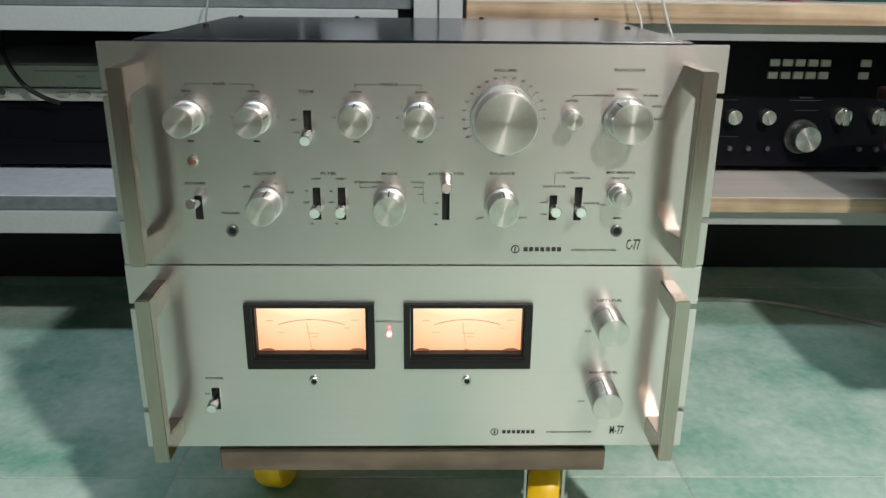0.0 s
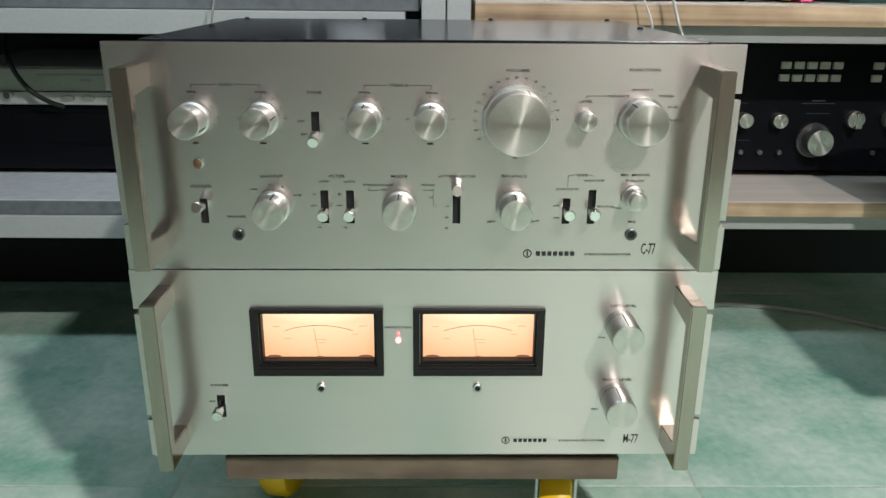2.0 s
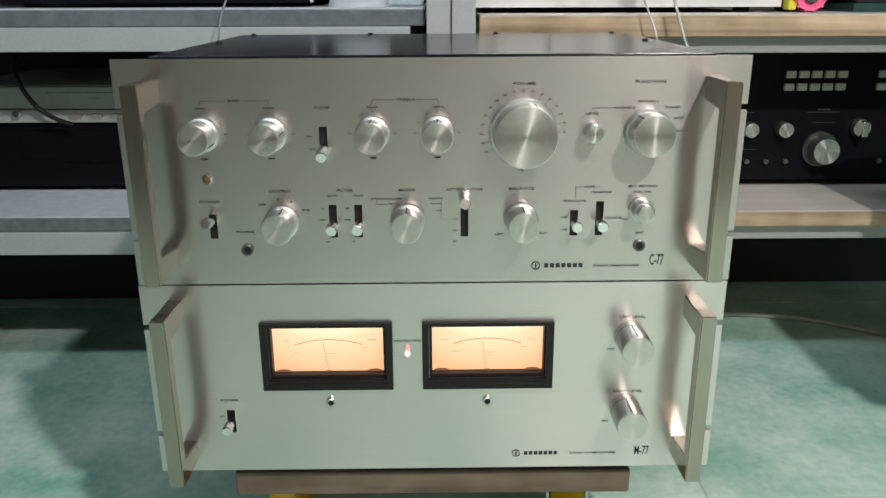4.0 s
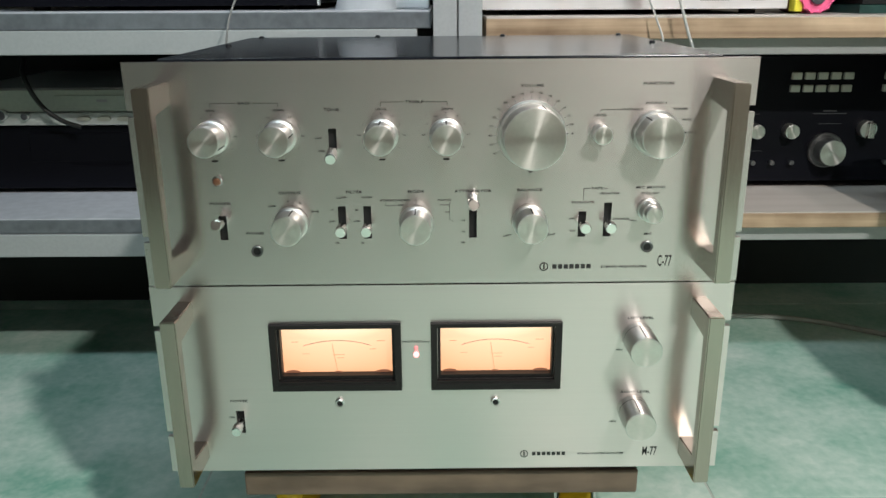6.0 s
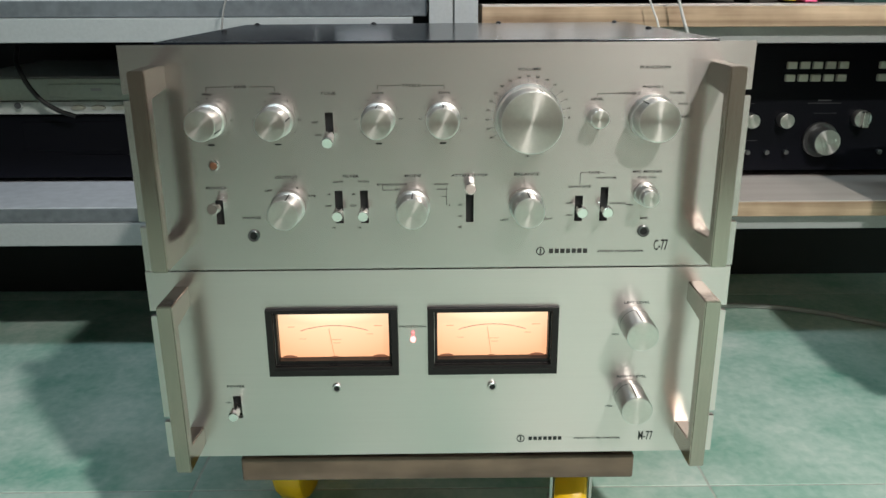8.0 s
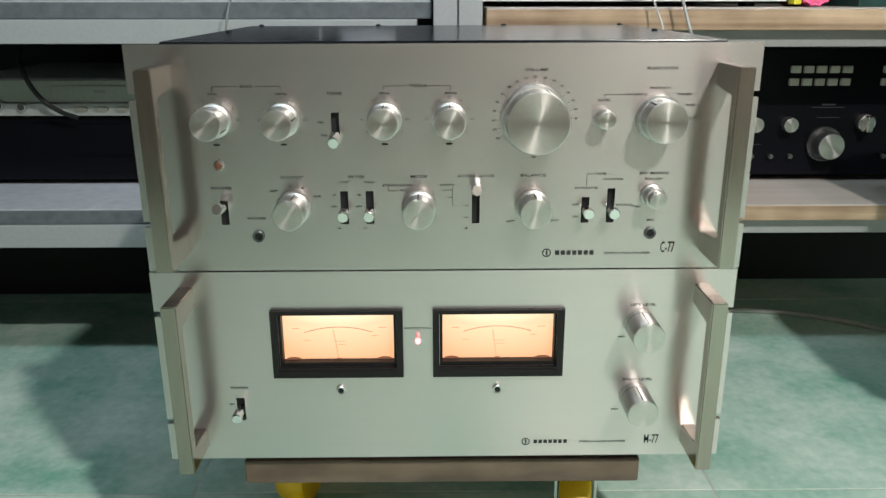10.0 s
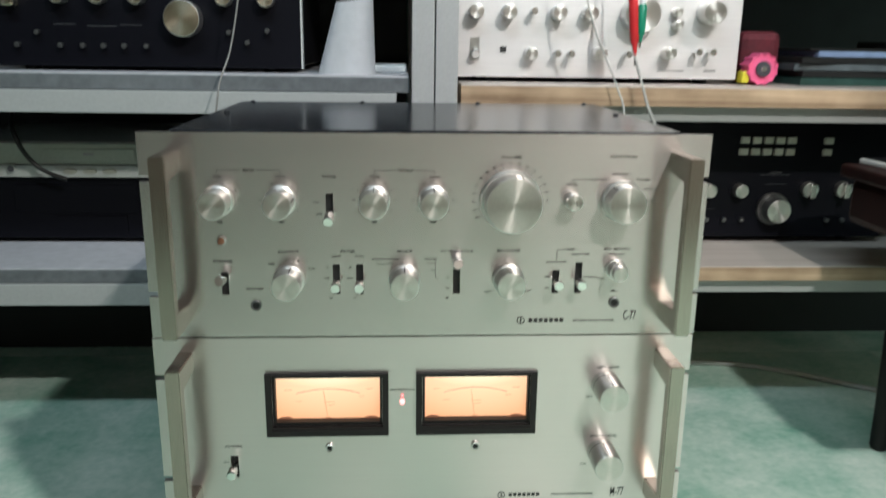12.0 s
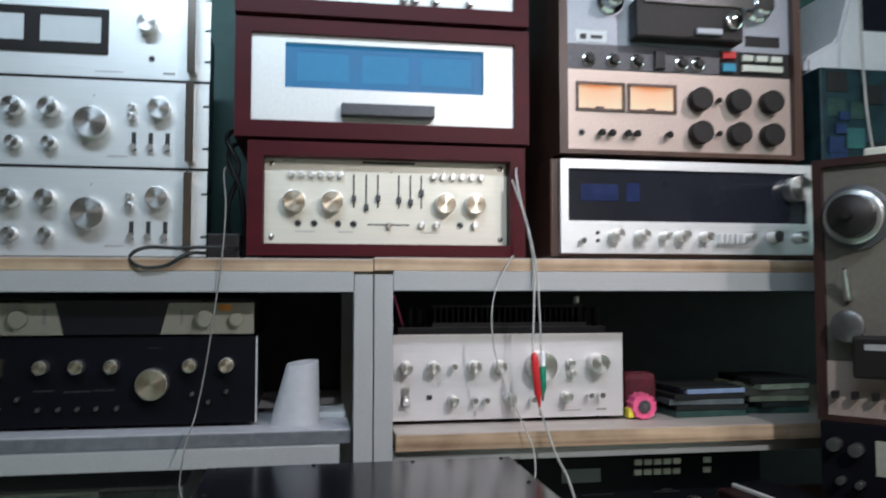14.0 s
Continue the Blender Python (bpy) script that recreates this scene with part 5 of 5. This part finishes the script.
hb = part("hub", lathe(bmesh.new(), 0.060, 0.312, [(0.010, 0.050), (0.004, 0.050), (0.002, 0.046)], 48), DKGREY, G2, "large black hub with a silver ring", smooth=True)
part("hub_ring", lathe(bmesh.new(), 0.060, 0.312, [(0.0018, 0.042), (-0.010, 0.042), (-0.012, 0.038)], 48), ZINC, hb, smooth=True)
part("hub_core", lathe(bmesh.new(), 0.060, 0.312, [(-0.0122, 0.034), (-0.032, 0.032), (-0.036, 0.026), (-0.040, 0.008), (-0.052, 0.006)], 40), PLASTIC, hb, smooth=True)
tl = part("tension_arm", lathe(bmesh.new(), 0, 0, [(0.010, 0.006), (-0.04, 0.006), (-0.043, 0.004)], 16), ZINC, G2, smooth=True)
tl.matrix_basis = pose(0.048, 0.0, 0.195, -60, 0, 0)
part("guide_roller", lathe(bmesh.new(), 0.050, 0.146, [(0.010, 0.012), (-0.012, 0.012), (-0.014, 0.024), (-0.020, 0.024), (-0.023, 0.018)], 28), DIMMETAL, G2, smooth=True)
part("head_cover", solid(0.058, 0.30, -0.030, 0.0095, 0.070, 0.132, bev=0.004), PLASTIC, G2)
bars(G2, [(0.075, 0.20, 0.112, 0.121)], y=-0.0304, material=GREYINK)
for i in range(6):
    part("toggle", solid(0.023 + i * 0.028, 0.031 + i * 0.028, -0.014, 0.0039, 0.036, 0.047, bev=0.001), PLASTIC, G2)

bm = solid(-0.12, 0.12, -0.10, 0.10, 0, 0.018, bev=0.003)
alone("cream_box", bm, BUTTON, "flat cream box on the tape deck", "box", (0.93, 0.245, 0.9648), rz=-50)
PB = thing("printed_box", "dark printed carton with coloured bands on the top shelf", "carton", (1.02, 0.52, 0.8132))
part("carton", solid(-0.14, 0.14, 0.0, 0.26, 0, 0.375, bev=0.003), TEALPRINT, PB)
for z0, z1, m in ((0.27, 0.33, PURPLE), (0.225, 0.262, BUTTON), (0.195, 0.222, LIME), (0.165, 0.19, BLUEBOX)):
    part("print_band", solid(0.0, 0.138, -0.0012, -0.0002, z0, z1), m, PB)
bars(PB, [(0.02, 0.1, 0.30, 0.316)], y=-0.0016, material=PALEINK)
for i in range(16):
    x, z, w, h = random.uniform(-0.135, -0.04), random.uniform(0.02, 0.33), random.uniform(0.02, 0.045), random.uniform(0.012, 0.04)
    part("print_patch", solid(x, min(x + w, -0.002), -0.0008 - 0.0003 * i, -0.0002, z, z + h), random.choice((DKGREEN, BLUENAVY, TEALMID, DARK)), PB)
WB = thing("white_appliance", "white rounded appliance standing on the printed carton", "appliance", (1.03, 0.56, 1.1884))
bm = bmesh.new()
f = bm.faces.new([bm.verts.new((x, 0.0, z)) for x, z in ((-0.15, 0), (0.13, 0), (0.13, 0.22), (-0.04, 0.20), (-0.08, 0.07), (-0.15, 0.03))])
ext = bmesh.ops.extrude_face_region(bm, geom=[f])["geom"]
for g in ext:
    if isinstance(g, bmesh.types.BMVert):
        g.co.y = 0.2
bmesh.ops.recalc_face_normals(bm, faces=bm.faces[:])
bmesh.ops.bevel(bm, geom=bm.edges[:], offset=0.006, segments=2, affect="EDGES")
part("shell", bm, PAPER, WB)
part("screen", solid(-0.03, 0.10, -0.001, -0.0002, 0.09, 0.19), SMOKE, WB)

# ---- cables ----


def cable(label, pts, r, material):
    ob = new("cable", tube_mesh(pts, r, material))
    tagged(ob, label, "cable")
    return ob


cable("thin pale cable hanging down to the preamplifier", [(-0.195, 0.315, 0.455), (-0.255, 0.372, 0.455), (-0.258, 0.385, 0.520), (-0.246, 0.418, 0.575), (-0.225, 0.422, 0.705), (-0.208, 0.425, 0.880), (-0.216, 0.47, 0.950), (-0.215, 0.60, 0.96)], 0.0013, WIRE_GREY)
cable("thin pale test lead hanging from the top shelf", [(0.262, 0.47, 0.815), (0.246, 0.424, 0.812), (0.218, 0.418, 0.760), (0.213, 0.418, 0.685), (0.232, 0.415, 0.610), (0.268, 0.412, 0.530), (0.276, 0.40, 0.500), (0.262, 0.375, 0.440), (0.19, 0.315, 0.40)], 0.0013, WIRE_PALE)
cable("grey test cable hanging down to the preamplifier", [(0.275, 0.50, 0.98), (0.268, 0.470, 0.950), (0.284, 0.424, 0.800), (0.281, 0.415, 0.725), (0.278, 0.410, 0.660), (0.284, 0.407, 0.585), (0.300, 0.405, 0.534), (0.311, 0.400, 0.500), (0.331, 0.395, 0.457), (0.338, 0.385, 0.407), (0.30, 0.362, 0.375), (0.19, 0.315, 0.37)], 0.0019, WIRE_PALE)
cable("grey test cable hanging from the top shelf", [(0.262, 0.478, 0.95), (0.276, 0.426, 0.860), (0.288, 0.421, 0.790), (0.290, 0.412, 0.720), (0.292, 0.411, 0.650)], 0.0016, WIRE_PALE)


def clip(name, label, loc, L, r, material, tilt):
    t = thing(name, label, "test clip", loc)
    bm = lathe(bmesh.new(), 0, 0, [(0, r * 0.5), (-L * 0.1, r), (-L * 0.75, r), (-L * 0.85, r * 0.6), (-L, r * 0.35)], 16, "z")
    o = part("sleeve", bm, material, t, smooth=True)
    o.matrix_basis = pose(0, 0, 0, 0, tilt, 0)
    o = part("tip", lathe(bmesh.new(), 0, 0, [(-L * 0.98, r * 0.3), (-L * 1.15, r * 0.25)], 10, "z"), CHROME, t)
    o.matrix_basis = pose(0, 0, 0, 0, tilt, 0)
    if material == GREEN:
        part("collar", lathe(bmesh.new(), 0, 0, [(-0.002, r * 0.7), (0.004, r * 0.85), (0.018, r * 0.8), (0.022, r * 0.4)], 14, "z"), PAPER, t, "white collar", smooth=True)


clip("test_clip", "red test clip hanging on a grey cable", (0.278, 0.407, 0.660), 0.088, 0.0062, RED, -6)
clip("test_clip", "green test clip with white collar hanging on a cable", (0.2925, 0.406, 0.640), 0.050, 0.0058, GREEN, 0)
cable("pale grey mains cable lying across the floor tiles", [(0.19, 0.34, 0.19), (0.26, 0.42, 0.05), (0.36, 0.62, 0.0035), (0.498, 0.705, 0.0045), (0.58, 0.705, 0.0045), (0.664, 0.679, 0.0045), (0.74, 0.632, 0.0045), (0.791, 0.596, 0.0045), (0.95, 0.50, 0.0045), (1.3, 0.30, 0.0045)], 0.0045, WIRE_PALE)
cable("pale cable hanging down before the printed carton", [(1.0, 0.559, 1.375), (0.955, 0.50, 1.36), (0.933, 0.47, 1.239), (0.928, 0.46, 1.14), (0.929, 0.45, 1.043), (0.949, 0.46, 0.983)], 0.0022, WIRE_PALE)
cable("black cable hanging over the disc player", [(-0.62, 0.60, 0.470), (-0.600, 0.555, 0.445), (-0.580, 0.555, 0.405), (-0.555, 0.556, 0.385), (-0.53, 0.558, 0.375)], 0.0035, WIRE_DARK)
cable("black mains cable looped on the top shelf", [(-0.200, 0.56, 0.826), (-0.205, 0.47, 0.828), (-0.28, 0.455, 0.826), (-0.345, 0.45, 0.820), (-0.342, 0.425, 0.800), (-0.30, 0.424, 0.796), (-0.262, 0.428, 0.816), (-0.24, 0.45, 0.818)], 0.0030, WIRE_DARK)
cable("black cable hanging behind the wooden cases", [(-0.215, 0.62, 0.82), (-0.222, 0.60, 0.90), (-0.205, 0.60, 0.98), (-0.226, 0.61, 1.03), (-0.205, 0.66, 1.06)], 0.0045, WIRE_DARK)
cable("black cable hanging behind the wooden cases", [(-0.195, 0.62, 0.82), (-0.198, 0.58, 0.93), (-0.222, 0.60, 1.00), (-0.20, 0.66, 1.04)], 0.0045, WIRE_DARK)
bm = solid(-0.022, 0.030, -0.03, 0.03, 0, 0.042, bev=0.003)
alone("mains_adapter", bm, PLASTIC, "black mains adapter block on the top shelf", "adapter", (-0.222, 0.52, 0.8105))

# ---- floor tiles ----
ME_T = mesh_of(solid(-0.2985, 0.2985, -0.2985, 0.2985, -0.008, 0.0, bev=0.0005), TILE)
FL = bpy.data.objects["floor"]
for i in range(-5, 6):
    for j in range(-6, 2):
        x, y = 0.014 + 0.6 * i, -0.127 + 0.6 * j
        if abs(x) > 3.1 or y < -1.4 or y > 0.9:
            continue
        o = new("tile", ME_T)
        o.parent = FL
        o.matrix_basis = pose(x, y, 0, 0, 0, 0)
ME_C = mesh_of(solid(-0.2985, 0.2985, 0.7745, 1.0185, -0.008, 0.0, bev=0.0005), TILE)
for i in range(-5, 6):
    o = new("tile", ME_C)
    o.parent = FL
    o.matrix_basis = pose(0.014 + 0.6 * i, 0, 0)
